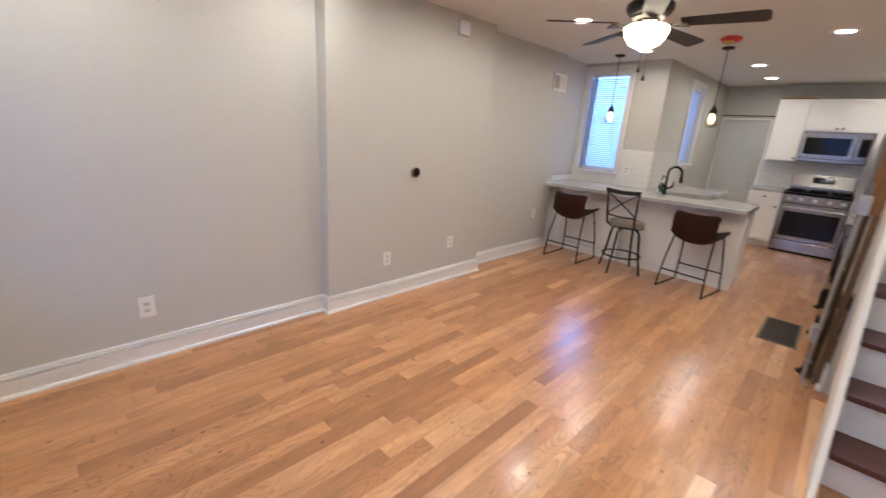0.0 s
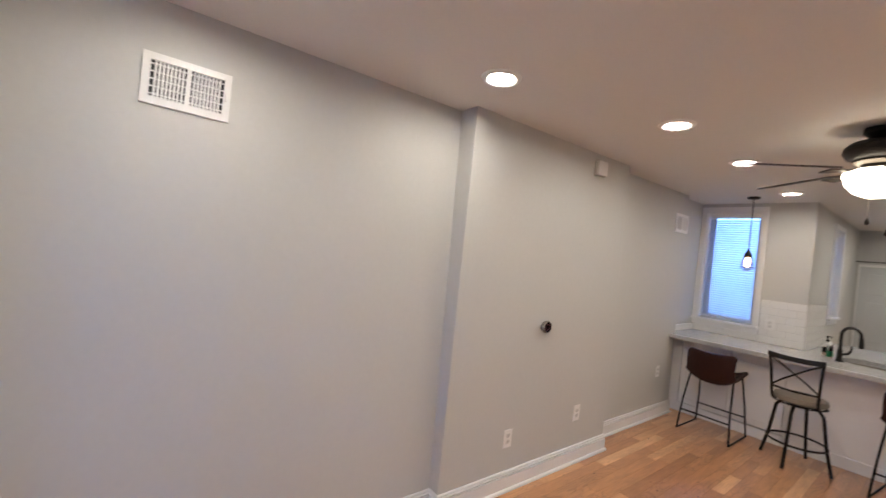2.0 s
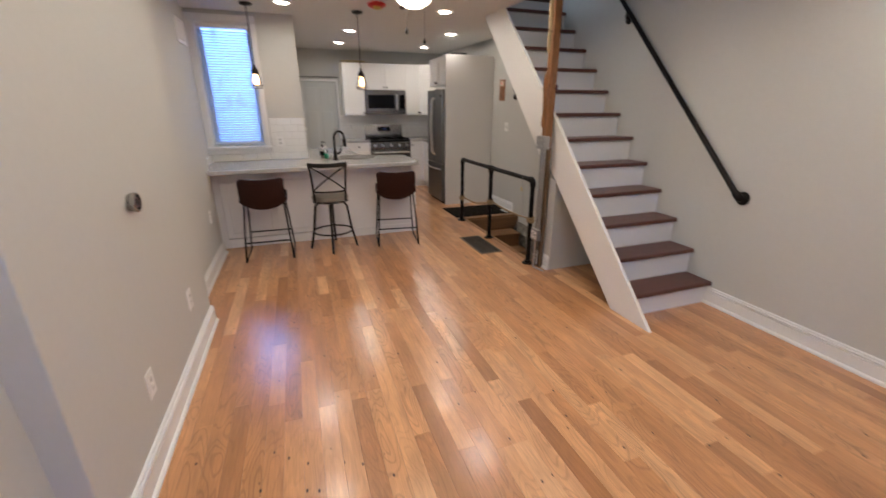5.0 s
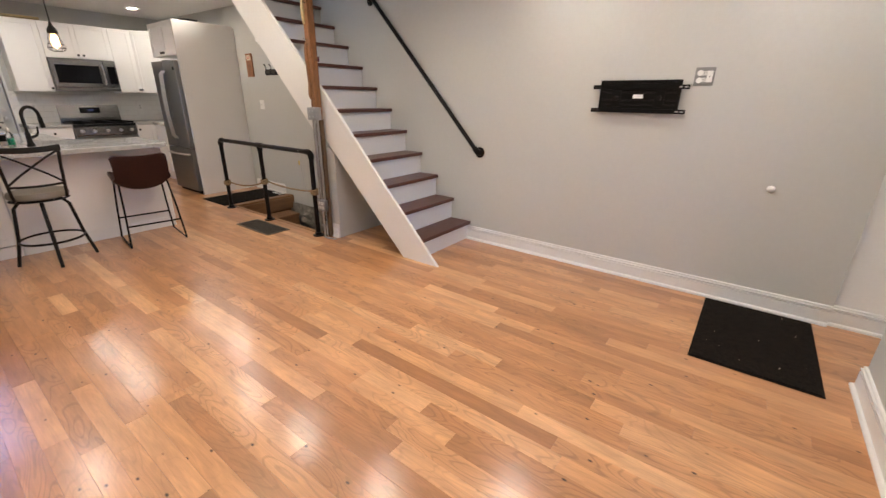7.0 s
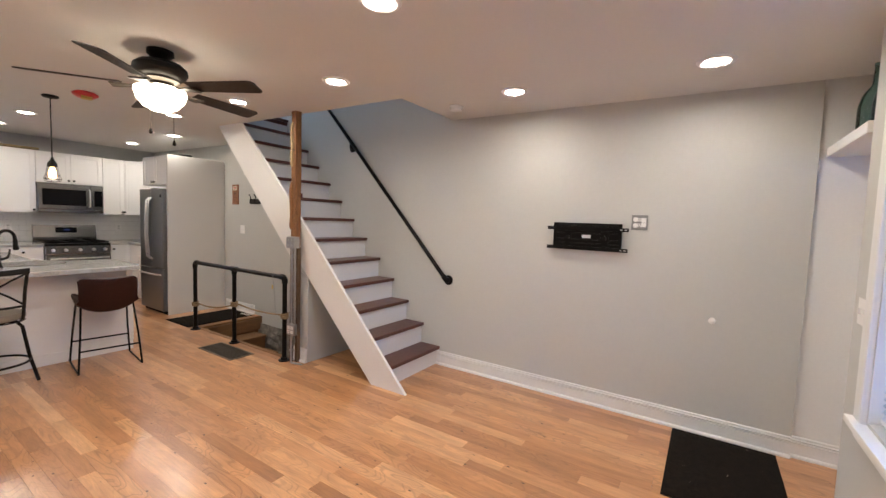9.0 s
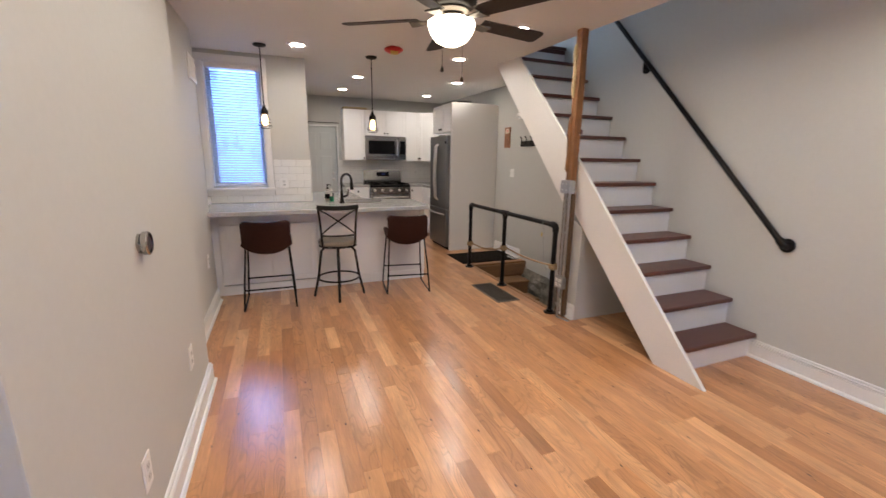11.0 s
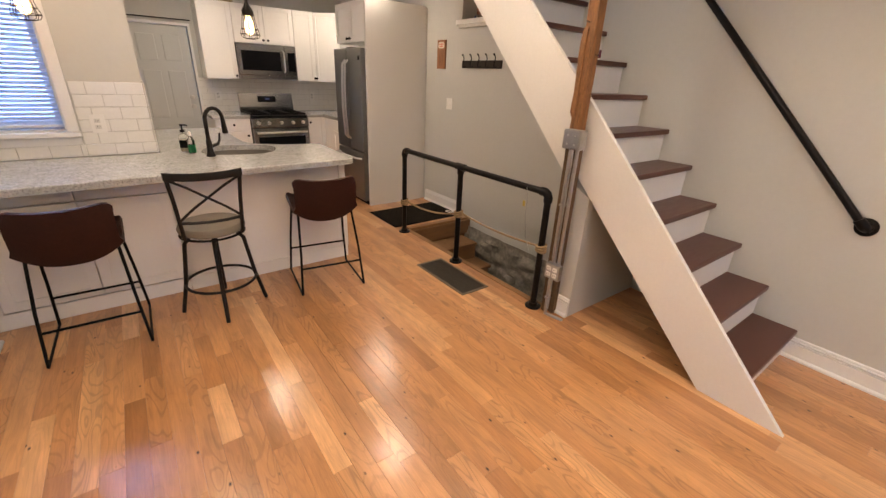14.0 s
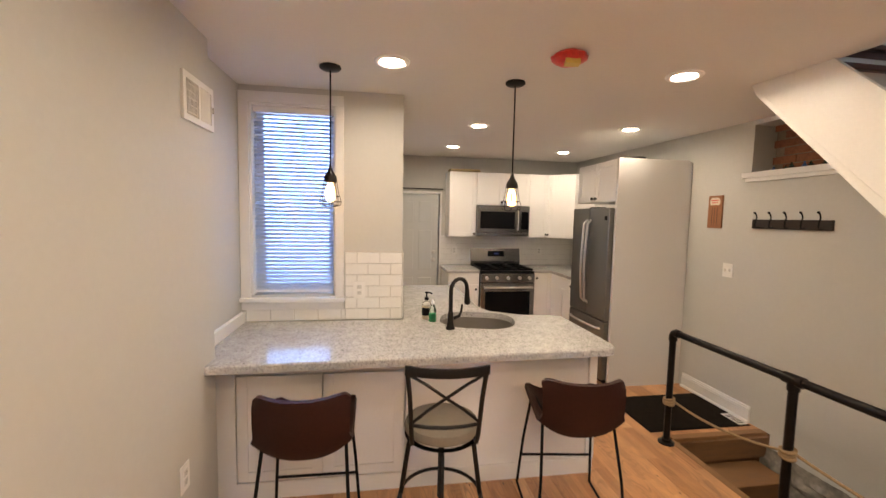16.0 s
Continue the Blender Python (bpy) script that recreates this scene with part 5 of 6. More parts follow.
# ---- kitchen cabinets ----
def shaker(parent, name, w, h, m, material, knob=None, frame_w=0.055):
    """A recessed-panel front, from the origin to w along x and h along z, its face towards -y."""
    d = part(name, box((0.002, -0.010, 0.002), (w - 0.002, 0, h - 0.002), 0, m), material, parent)
    for kind, a, b in (("stile", (0, 0), (frame_w, h)), ("stile", (w - frame_w, 0), (w, h)), ("rail", (frame_w, 0), (w - frame_w, frame_w)), ("rail", (frame_w, h - frame_w), (w - frame_w, h))):
        part(kind, box((a[0], -0.019, a[1]), (b[0], -0.0005, b[1]), 0.0015, m), material, d)
    if knob:
        kx, kz = knob
        part("knob", lathe([(0, 0), (0.007, 0), (0.006, 0.012), (0.0145, 0.016), (0.0155, 0.024), (0.010, 0.029), (0, 0.030)], 14, m @ pose(kx, -0.019, kz, 90)), BLACK, d, "small black knob", True)
    return d


def flat_front(parent, name, w, h, m, material, knob=None):
    d = part(name, box((0, -0.019, 0), (w, 0, h), 0.002, m), material, parent)
    if knob:
        part("knob", lathe([(0, 0), (0.007, 0), (0.006, 0.012), (0.0145, 0.016), (0.0155, 0.024), (0.010, 0.029), (0, 0.030)], 14, m @ pose(knob[0], -0.019, knob[1], 90)), BLACK, d, "small black knob", True)
    return d


CZ = 0.888     # top of the peninsula counter
PY0 = 5.475   # face of the peninsula
G = 0.003
# peninsula: a cabinet with two drawers and two doors, then a plain back panel
pc = thing("peninsula_cabinet", pose(0, 0, 0), "white shaker cabinet under the overhanging granite counter", "cabinet")
part("body", box((XREC + 0.003, PY0 + 0.025, 0.10), (-1.738, YW - 0.01, CZ - 0.042)), PENIN, pc)
part("plinth", box((XREC + 0.003, PY0 - 0.012, 0.0), (-1.738, PY0 + 0.3, 0.10), 0.003), PENIN, pc)
part("stile", box((XREC + 0.003, PY0 - 0.02, 0.10), (-2.675, PY0 - 0.0005, CZ - 0.042), 0.0015), PENIN, pc)
for x0, w in ((-2.667, 0.455), (-2.204, 0.452)):
    flat_front(pc, "drawer_front", w, 0.110, pose(x0, PY0 - 0.0005, 0.731), PENIN)
    shaker(pc, "door", w, 0.608, pose(x0, PY0 - 0.0005, 0.113), PENIN)
pp = thing("peninsula_back_panel", pose(0, 0, 0), "plain white panelled back of the sink cabinet", "cabinet")
part("body", prism([(-1.735, PY0 + 0.021), (-0.57, PY0 + 0.021), (-0.57, 5.955), (-0.83, 6.01), (-1.13, 6.31), (XK + 0.003, 6.31)], 0.10, 0.58), PENIN, pp)
part("back_panel", box((-1.735, PY0, 0.10), (-0.548, PY0 + 0.02, CZ - 0.042)), PENIN, pp)
part("end_panel", box((-0.568, PY0 + 0.0205, 0.10), (-0.548, 5.965, CZ - 0.042)), PENIN, pp)
part("inner_front", prism([(-0.568, 5.966), (-0.548, 5.966), (-0.82, 6.03), (-1.12, 6.33), (-1.14, 6.32), (-0.835, 6.012)], 0.10, CZ - 0.042), PENIN, pp)
part("plinth", prism([(-1.735, PY0 - 0.012), (-0.54, PY0 - 0.012), (-0.54, 5.95), (-0.84, 6.0), (-1.18, 6.33), (XK + 0.003, 6.33)], 0.0, 0.10), PENIN, pp)
part("corner_post", box((-0.588, PY0 - 0.018, 0.10), (-0.536, PY0 - 0.0005, CZ - 0.042), 0.002), PENIN, pp)
sc = thing("side_base_cabinet", pose(0, 0, 0), "white base cabinet along the kitchen side wall", "cabinet")
part("body", box((XK + 0.003, 6.335, 0.10), (-1.16, 7.40, CZ - 0.042)), CAB, sc)
part("plinth", box((XK + 0.003, 6.335, 0.0), (-1.22, 7.40, 0.10)), CAB, sc)
for y in (6.34, 6.87):
    shaker(sc, "door", 0.525, 0.72, Matrix.Translation((-1.159, y, 0.115)) @ pose(0, 0, 0, 0, 0, 90), CAB, (0.05, 0.68))

# granite counter with the sink cut out of it
OUTER = [(XREC + 0.002, 5.165), (-0.62, 5.235)] + [(-0.62 + 0.095 * math.sin(radians(a)), 5.33 - 0.095 * math.cos(radians(a))) for a in (22.5, 45, 67.5)] + \
        [(-0.525, 5.33), (-0.525, 5.98), (-0.57, 6.03), (-0.83, 6.075), (-1.03, 6.21), (-1.09, 6.38), (-1.09, 7.42), (XK + 0.012, 7.42), (XK + 0.012, YW - 0.012), (XREC + 0.002, YW - 0.012)]
SINK_M = pose(-1.20, 5.945, 0, 0, 0, -14)


def rounded(w, h, r, m, n=5):
    pts = []
    for cx, cy, a0 in ((w / 2 - r, -h / 2 + r, -90), (w / 2 - r, h / 2 - r, 0), (-w / 2 + r, h / 2 - r, 90), (-w / 2 + r, -h / 2 + r, 180)):
        for k in range(n + 1):
            a = radians(a0 + 90 * k / n)
            v = m @ Vector((cx + r * math.cos(a), cy + r * math.sin(a), 0))
            pts.append((v.x, v.y))
    return pts


def offset(poly, d):
    out = []
    n = len(poly)
    for i in range(n):
        a, p, b = Vector(poly[i - 1]), Vector(poly[i]), Vector(poly[(i + 1) % n])
        e1, e2 = (p - a).normalized(), (b - p).normalized()
        n1, n2 = Vector((e1.y, -e1.x)), Vector((e2.y, -e2.x))
        q = p + d * (n1 + n2) / max(0.3, 1 + n1.dot(n2))
        out.append((q.x, q.y))
    return out


def counter_slab(outer, holes, z0, z1, chamfer=0.007):
    bm = bmesh.new()

    def loop(poly, z):
        return [bm.verts.new((x, y, z)) for x, y in poly]

    def skin(a, b):
        n = len(a)
        for k in range(n):
            bm.faces.new((a[k], a[(k + 1) % n], b[(k + 1) % n], b[k]))

    tops, bots = [], []
    l0, l1, l2 = loop(outer, z0), loop(outer, z1 - chamfer), loop(offset(outer, -chamfer), z1)
    skin(l0, l1)
    skin(l1, l2)
    tops.append(l2)
    bots.append(l0)
    for h in holes:
        a, b = loop(h, z0), loop(h, z1)
        skin(b, a)
        tops.append(b)
        bots.append(a)
    for loops in (tops, bots):
        es = []
        for lp in loops:
            for k in range(len(lp)):
                e = bm.edges.get((lp[k], lp[(k + 1) % len(lp)])) or bm.edges.new((lp[k], lp[(k + 1) % len(lp)]))
                es.append(e)
        bmesh.ops.triangle_fill(bm, use_beauty=True, use_dissolve=False, edges=es)
    return bm


SINK = rounded(0.53, 0.47, 0.19, SINK_M)
ct = thing("granite_countertop", pose(0, 0, 0), "polished grey and white speckled granite counter with a sink cut-out", "countertop")
part("slab", counter_slab(OUTER, [SINK], CZ - 0.041, CZ), GRANITE, ct)
sk = thing("kitchen_sink", SINK_M @ pose(0, 0, CZ - 0.0415), "undermounted stainless steel sink bowl", "sink")
bm = bmesh.new()
prev = None
for s, z in ((1.04, -0.001), (1.0, -0.001), (0.97, -0.05), (0.93, -0.16), (0.82, -0.19), (0.15, -0.20)):
    ring = [bm.verts.new((x, y, z)) for x, y in rounded(0.53 * s, 0.47 * s, 0.19 * s, Matrix())]
    if prev:
        for k in range(len(ring)):
            bm.faces.new((prev[k], prev[(k + 1) % len(ring)], ring[(k + 1) % len(ring)], ring[k]))
    prev = ring
bm.faces.new(prev)
part("bowl", bm, SINKM, sk, "", True)
part("drain", lathe([(0, -0.196), (0.04, -0.196), (0.042, -0.1985), (0, -0.1985)], 20), CHROME, sk, "", True)

fc = thing("kitchen_faucet", pose(-1.435, 5.725, CZ, 0, 0, 34), "dark bronze gooseneck kitchen faucet with a side lever", "faucet")
part("base", lathe([(0, 0), (0.03, 0), (0.031, 0.008), (0.024, 0.02), (0.02, 0.05), (0.019, 0.10), (0.0165, 0.115), (0, 0.115)], 22), BRONZE, fc, "", True)
neck = [(0, 0, 0.10), (0, 0, 0.25)] + [tuple(p) for p in arc_pts((0.075, 0, 0.25), 0.075, 180, 15, 12)] + [(0.152, 0, 0.23)]
part("neck", tube(neck, 0.0135, 12), BRONZE, fc, "", True)
part("spray_head", tube([(0.151, 0, 0.245), (0.153, 0, 0.20), (0.156, 0, 0.155), (0.157, 0, 0.145)], [0.015, 0.018, 0.021, 0.018], 14), BRONZE, fc, "", True)
part("lever", tube([(0.015, -0.01, 0.07), (0.05, -0.03, 0.085), (0.062, -0.035, 0.11), (0.068, -0.038, 0.16)], [0.012, 0.011, 0.008, 0.006], 10), BRONZE, fc, "", True)
s1 = thing("soap_dispenser", pose(-1.562, 5.995, CZ + 0.0002), "clear hand soap bottle with a black pump and label", "soap bottle")
part("bottle", lathe([(0, 0), (0.03, 0), (0.032, 0.006), (0.032, 0.10), (0.028, 0.118), (0.014, 0.13), (0.014, 0.14), (0, 0.14)], 22), CLEAR, s1, "", True)
part("soap", lathe([(0, 0.004), (0.028, 0.004), (0.028, 0.085), (0, 0.085)], 20), CREAM, s1)
part("label", lathe([(0.0325, 0.03), (0.0328, 0.03), (0.0328, 0.085), (0.0325, 0.085)], 22), BLACK, s1, "dark paper label")
bm = lathe([(0, 0.14), (0.016, 0.14), (0.016, 0.155), (0.006, 0.16), (0.005, 0.185), (0.012, 0.187), (0.012, 0.197), (0, 0.198)], 16)
add_tube(bm, [(0, 0, 0.19), (0.025, -0.01, 0.192), (0.037, -0.015, 0.184)], 0.005, 8)
part("pump", bm, BLACK, s1, "black pump", True)
s2 = thing("dish_soap_bottle", pose(-1.528, 5.915, CZ + 0.0002), "small bottle of green dish soap", "soap bottle")
part("bottle", lathe([(0, 0), (0.024, 0), (0.026, 0.005), (0.025, 0.09), (0.014, 0.11), (0.010, 0.125), (0, 0.125)], 20), CLEAR, s2, "", True)
part("liquid", lathe([(0, 0.003), (0.023, 0.003), (0.0225, 0.06), (0, 0.06)], 20), GREEN, s2, "green liquid")
part("cap", lathe([(0, 0.125), (0.011, 0.125), (0.010, 0.145), (0.004, 0.155), (0, 0.156)], 14), PLATE, s2, "", True)
structure(part("trim_counter_upstand", box((XREC + 0.001, 5.32, CZ + 0.0005), (XREC + 0.028, YW - 0.013, CZ + 0.07), 0.003), TRIM), "white upstand on the counter against the wall", "trim")

# back run
def upper(x0, x1, z0, z1, doors, label):
    t = thing("wall_cabinet", pose(0, 0, 0), label, "cabinet", "kitchen wall cabinets")
    part("body", box((x0 + 0.0005, YB - 0.325, z0), (x1 - 0.0005, YB - 0.0005, z1)), CAB, t)
    w = (x1 - x0 - 0.004) / doors
    for k in range(doors):
        kx = w - 0.03 if (doors == 1 or k == 0) else 0.03
        shaker(t, "door", w - 0.003, z1 - z0 - 0.006, pose(x0 + 0.002 + k * w + 0.0015, YB - 0.3255, z0 + 0.003), CAB, (kx, 0.04))
    return t


upper(-0.945, -0.56, 1.35, 2.25, 1, "white shaker wall cabinet beside the microwave")
upper(-0.56, 0.215, 1.80, 2.25, 2, "short white shaker wall cabinet over the microwave")
upper(0.215, 0.50, 1.35, 2.25, 1, "narrow white shaker wall cabinet")
cc = thing("corner_wall_cabinet", pose(0, 0, 0), "white corner wall cabinet with an angled door", "cabinet", "kitchen wall cabinets")
part("body", prism([(0.5005, YB - 0.001), (0.5005, 8.757), (0.80, 8.47), (XR - 0.001, 8.47), (XR - 0.001, YB - 0.001)], 1.35, 2.25), CAB, cc)
shaker(cc, "door", 0.40, 0.894, Matrix.Translation((0.506, 8.750, 1.353)) @ pose(0, 0, 0, 0, 0, -43.8), CAB, (0.03, 0.04))
tb = thing("picture_frame_box", pose(-0.72, 8.865, 2.2503), "flat tan cardboard box lying on the wall cabinet", "box")
part("carton", box((-0.21, -0.12, 0), (0.21, 0.12, 0.04), 0.003), CARDB, tb)
part("edge_strip", box((-0.213, -0.124, 0.008), (0.213, -0.1195, 0.014)), BRONZE, tb)

mw = thing("microwave", pose(-0.172, 8.69, 1.365), "stainless steel over-the-range microwave with a dark window", "microwave")
part("case", box((-0.379, 0.02, 0), (0.379, 0.385, 0.43), 0.004), DKSTEEL, mw)
part("front", box((-0.38, -0.012, 0.045), (0.225, 0.02, 0.425), 0.005), STEEL, mw)
part("window", box((-0.335, -0.015, 0.105), (0.165, -0.0115, 0.345)), BLACKGL, mw, "dark glass window")
part("control_panel", box((0.228, -0.012, 0.045), (0.38, 0.02, 0.425), 0.004), STEEL, mw)
part("keypad", box((0.265, -0.014, 0.105), (0.365, -0.0115, 0.345)), BLACKGL, mw, "black glass keypad")
part("handle", tube([(0.205, -0.012, 0.09), (0.205, -0.045, 0.105), (0.205, -0.05, 0.225), (0.205, -0.045, 0.345), (0.205, -0.012, 0.36)], 0.009, 10), CHROME, mw, "curved bar handle", True)
part("bottom_vent", box((-0.38, -0.008, 0.0), (0.38, 0.02, 0.042), 0.003), STEEL, mw)

rgx = thing("gas_range", pose(-0.175, 8.40, 0), "stainless steel gas range with black grates and oven window", "range")
part("body", box((-0.378, 0.02, 0.02), (0.378, 0.66, 0.90)), DKSTEEL, rgx)
part("oven_door", box((-0.376, -0.025, 0.20), (0.376, 0.02, 0.745), 0.006), STEEL, rgx)
part("oven_window", box((-0.315, -0.028, 0.26), (0.315, -0.0245, 0.63)), BLACKGL, rgx, "black oven glass")
bm = tube([(-0.34, -0.075, 0.69), (0.34, -0.075, 0.69)], 0.012, 12)
for x in (-0.32, 0.32):
    add_tube(bm, [(x, -0.025, 0.69), (x, -0.075, 0.69)], 0.009, 10)
part("door_handle", bm, CHROME, rgx, "steel bar handle", True)
part("drawer", box((-0.376, -0.02, 0.03), (0.376, 0.02, 0.19), 0.006), STEEL, rgx)
part("kick_strip", box((-0.37, 0.0, 0.0), (0.37, 0.03, 0.03)), BLACK, rgx)
part("control_strip", box((-0.378, -0.025, 0.755), (0.378, 0.05, 0.875), 0.008), STEEL, rgx)
for x in (-0.30, -0.16, 0.0, 0.16, 0.30):
    part("knob", lathe([(0, 0), (0.024, 0), (0.023, 0.02), (0.018, 0.034), (0, 0.035)], 18, pose(x, -0.025, 0.815, 90)), CHROME, rgx, "steel burner knob", True)
part("cooktop", box((-0.378, -0.005, 0.876), (0.378, 0.60, 0.905), 0.006), BLACK, rgx, "black enamel top")
for x in (-0.25, 0.0, 0.25):
    bm = bmesh.new()
    for k in range(2):
        add_box(bm, (x - 0.115 + 0.218 * k, 0.03, 0.915), (x - 0.103 + 0.218 * k, 0.57, 0.935), 0.002)
    for k in range(5):
        add_box(bm, (x - 0.103, 0.03 + 0.132 * k, 0.917), (x + 0.103, 0.042 + 0.132 * k, 0.933))
    for y in (0.05, 0.55):
        for s in (-0.109, 0.109):
            add_box(bm, (x + s - 0.006, y - 0.006, 0.904), (x + s + 0.006, y + 0.006, 0.916))
    part("grate", bm, BLACK, rgx, "cast iron grate")
for x, y in ((-0.25, 0.16), (-0.25, 0.44), (0.25, 0.16), (0.25, 0.44), (0.0, 0.30)):
    part("burner", lathe([(0, 0.905), (0.045, 0.905), (0.04, 0.913), (0.028, 0.92), (0, 0.921)], 18, pose(x, y, 0)), BLACK, rgx, "", True)
part("backguard", prism([(0.60, 0.905), (0.64, 0.905), (0.66, 0.905), (0.66, 1.16), (0.635, 1.165), (0.60, 0.98)], -0.378, 0.378, ALONG_X, 0.003), STEEL, rgx)
part("clock_panel", box((-0.12, -0.004, -0.035), (0.13, 0.002, 0.045), 0, pose(0, 0.615, 1.08, -10.7)), BLACKGL, rgx, "black clock panel")
part("clock_digits", box((-0.02, -0.006, -0.004), (0.045, -0.0035, 0.018), 0, pose(0, 0.615, 1.08, -10.7)), DISPLAY, rgx, "lit clock display")

bl = thing("base_cabinet", pose(0, 0, 0), "white base cabinet with a drawer beside the range", "cabinet", "kitchen base cabinets")
part("body", box((-0.985, 8.45, 0.10), (-0.56, YB - 0.001, 0.873)), CAB, bl)
part("plinth", box((-0.985, 8.52, 0), (-0.56, YB - 0.001, 0.10)), CAB, bl)
flat_front(bl, "drawer_front", 0.415, 0.145, pose(-0.98, 8.4495, 0.722), CAB, (0.21, 0.075))
shaker(bl, "door", 0.415, 0.60, pose(-0.98, 8.4495, 0.115), CAB, (0.37, 0.54))
br_ = thing("base_cabinet", pose(0, 0, 0), "white base cabinet in the corner past the range", "cabinet", "kitchen base cabinets")
part("body", prism([(0.208, YB - 0.001), (0.208, 8.45), (0.47, 8.45), (0.47, 8.10), (XR - 0.001, 8.10), (XR - 0.001, YB - 0.001)], 0.10, 0.873), CAB, br_)
part("plinth", prism([(0.208, YB - 0.001), (0.208, 8.51), (0.53, 8.51), (0.53, 8.10), (XR - 0.001, 8.10), (XR - 0.001, YB - 0.001)], 0.0, 0.10), CAB, br_)
shaker(br_, "door", 0.255, 0.75, pose(0.212, 8.4495, 0.115), CAB, (0.035, 0.69))
be = thing("base_cabinet", pose(0, 0, 0), "white drawer cabinet beside the fridge", "cabinet", "kitchen base cabinets")
part("body", box((0.47, 7.47, 0.10), (XR - 0.001, 8.098, 0.873)), CAB, be)
part("plinth", box((0.53, 7.47, 0), (XR - 0.001, 8.098, 0.10)), CAB, be)
TOWARD_W = pose(0, 0, 0, 0, 0, -90)
flat_front(be, "drawer_front", 0.62, 0.145, Matrix.Translation((0.4695, 8.095, 0.722)) @ TOWARD_W, CAB, (0.31, 0.075))
shaker(be, "door", 0.62, 0.60, Matrix.Translation((0.4695, 8.095, 0.115)) @ TOWARD_W, CAB, (0.575, 0.54))
ct2 = thing("granite_countertop", pose(0, 0, 0), "grey granite counter beside the range", "countertop", "back counters")
part("slab", counter_slab([(-1.01, 8.425), (-0.558, 8.425), (-0.558, YB - 0.012), (-1.01, YB - 0.012)], [], 0.874, 0.915, 0.005), GRANITE, ct2)
ct3 = thing("granite_countertop", pose(0, 0, 0), "grey granite corner counter past the range", "countertop", "back counters")
part("slab", counter_slab([(0.208, 8.425), (0.445, 8.425), (0.445, 7.47), (XR - 0.012, 7.47), (XR - 0.012, YB - 0.012), (0.208, YB - 0.012)], [], 0.874, 0.915, 0.005), GRANITE, ct3)

# fridge, its housing and the cabinet above it
fr = thing("refrigerator", pose(0.255, 6.725, 0), "stainless steel french-door refrigerator with a bottom freezer", "refrigerator")
part("body", box((0.06, 0.005, 0.03), (0.78, 0.715, 1.735), 0.004), DKSTEEL, fr)
part("door", box((0.0, 0.003, 0.64), (0.058, 0.357, 1.74), 0.012), FRIDGE, fr)
part("door", box((0.0, 0.361, 0.64), (0.058, 0.717, 1.74), 0.012), FRIDGE, fr)
part("freezer_drawer", box((0.0, 0.003, 0.05), (0.058, 0.717, 0.63), 0.012), FRIDGE, fr)
for y in (0.325, 0.395):
    part("door_handle", tube([(-0.0, y, 0.76), (-0.04, y, 0.80), (-0.058, y, 1.1), (-0.055, y, 1.3), (-0.04, y, 1.58), (0.0, y, 1.62)], 0.012, 10), CHROME, fr, "curved steel handle", True)
part("drawer_handle", tube([(0.0, 0.06, 0.555), (-0.045, 0.10, 0.56), (-0.06, 0.36, 0.56), (-0.045, 0.62, 0.56), (0.0, 0.66, 0.555)], 0.012, 10), CHROME, fr, "curved steel handle", True)
part("badge", box((-0.002, 0.03, 1.62), (0.001, 0.075, 1.66)), BLACK, fr, "small dark badge")
part("kick_grille", box((0.05, 0.02, 0.0), (0.09, 0.70, 0.05)), BLACK, fr)
part("hinge_cover", box((0.03, 0.30, 1.735), (0.14, 0.42, 1.752), 0.004), BLACK, fr)
fp = thing("fridge_side_panel", pose(0, 0, 0), "tall plain off-white panel beside the fridge", "panel")
part("board", box((0.305, 6.685, 0.0), (XR - 0.052, 6.72, 2.205), 0.002), PANEL, fp)
part("scribe_strip", box((XR - 0.047, 6.697, 0.0), (XR - 0.001, 6.72, 2.19), 0.002), PANEL, fp)
fcab = thing("over_fridge_cabinet", pose(0, 0, 0), "white two-door cabinet over the refrigerator", "cabinet", "kitchen wall cabinets")
part("body", box((0.325, 6.721, 1.80), (XR - 0.001, 7.455, 2.20)), CAB, fcab)
for y, kx in ((7.453, 0.33), (7.085, 0.03)):
    shaker(fcab, "door", 0.362, 0.394, Matrix.Translation((0.3245, y, 1.803)) @ TOWARD_W, CAB, (kx, 0.035))
bw = thing("black_bowl", pose(0.62, 6.95, 2.2003), "black dish lying on top of the fridge cabinet", "bowl")
part("dish", lathe([(0, 0), (0.05, 0), (0.10, 0.02), (0.12, 0.05), (0.115, 0.05), (0.09, 0.025), (0, 0.01)], 20), BLACK, bw, "", True)


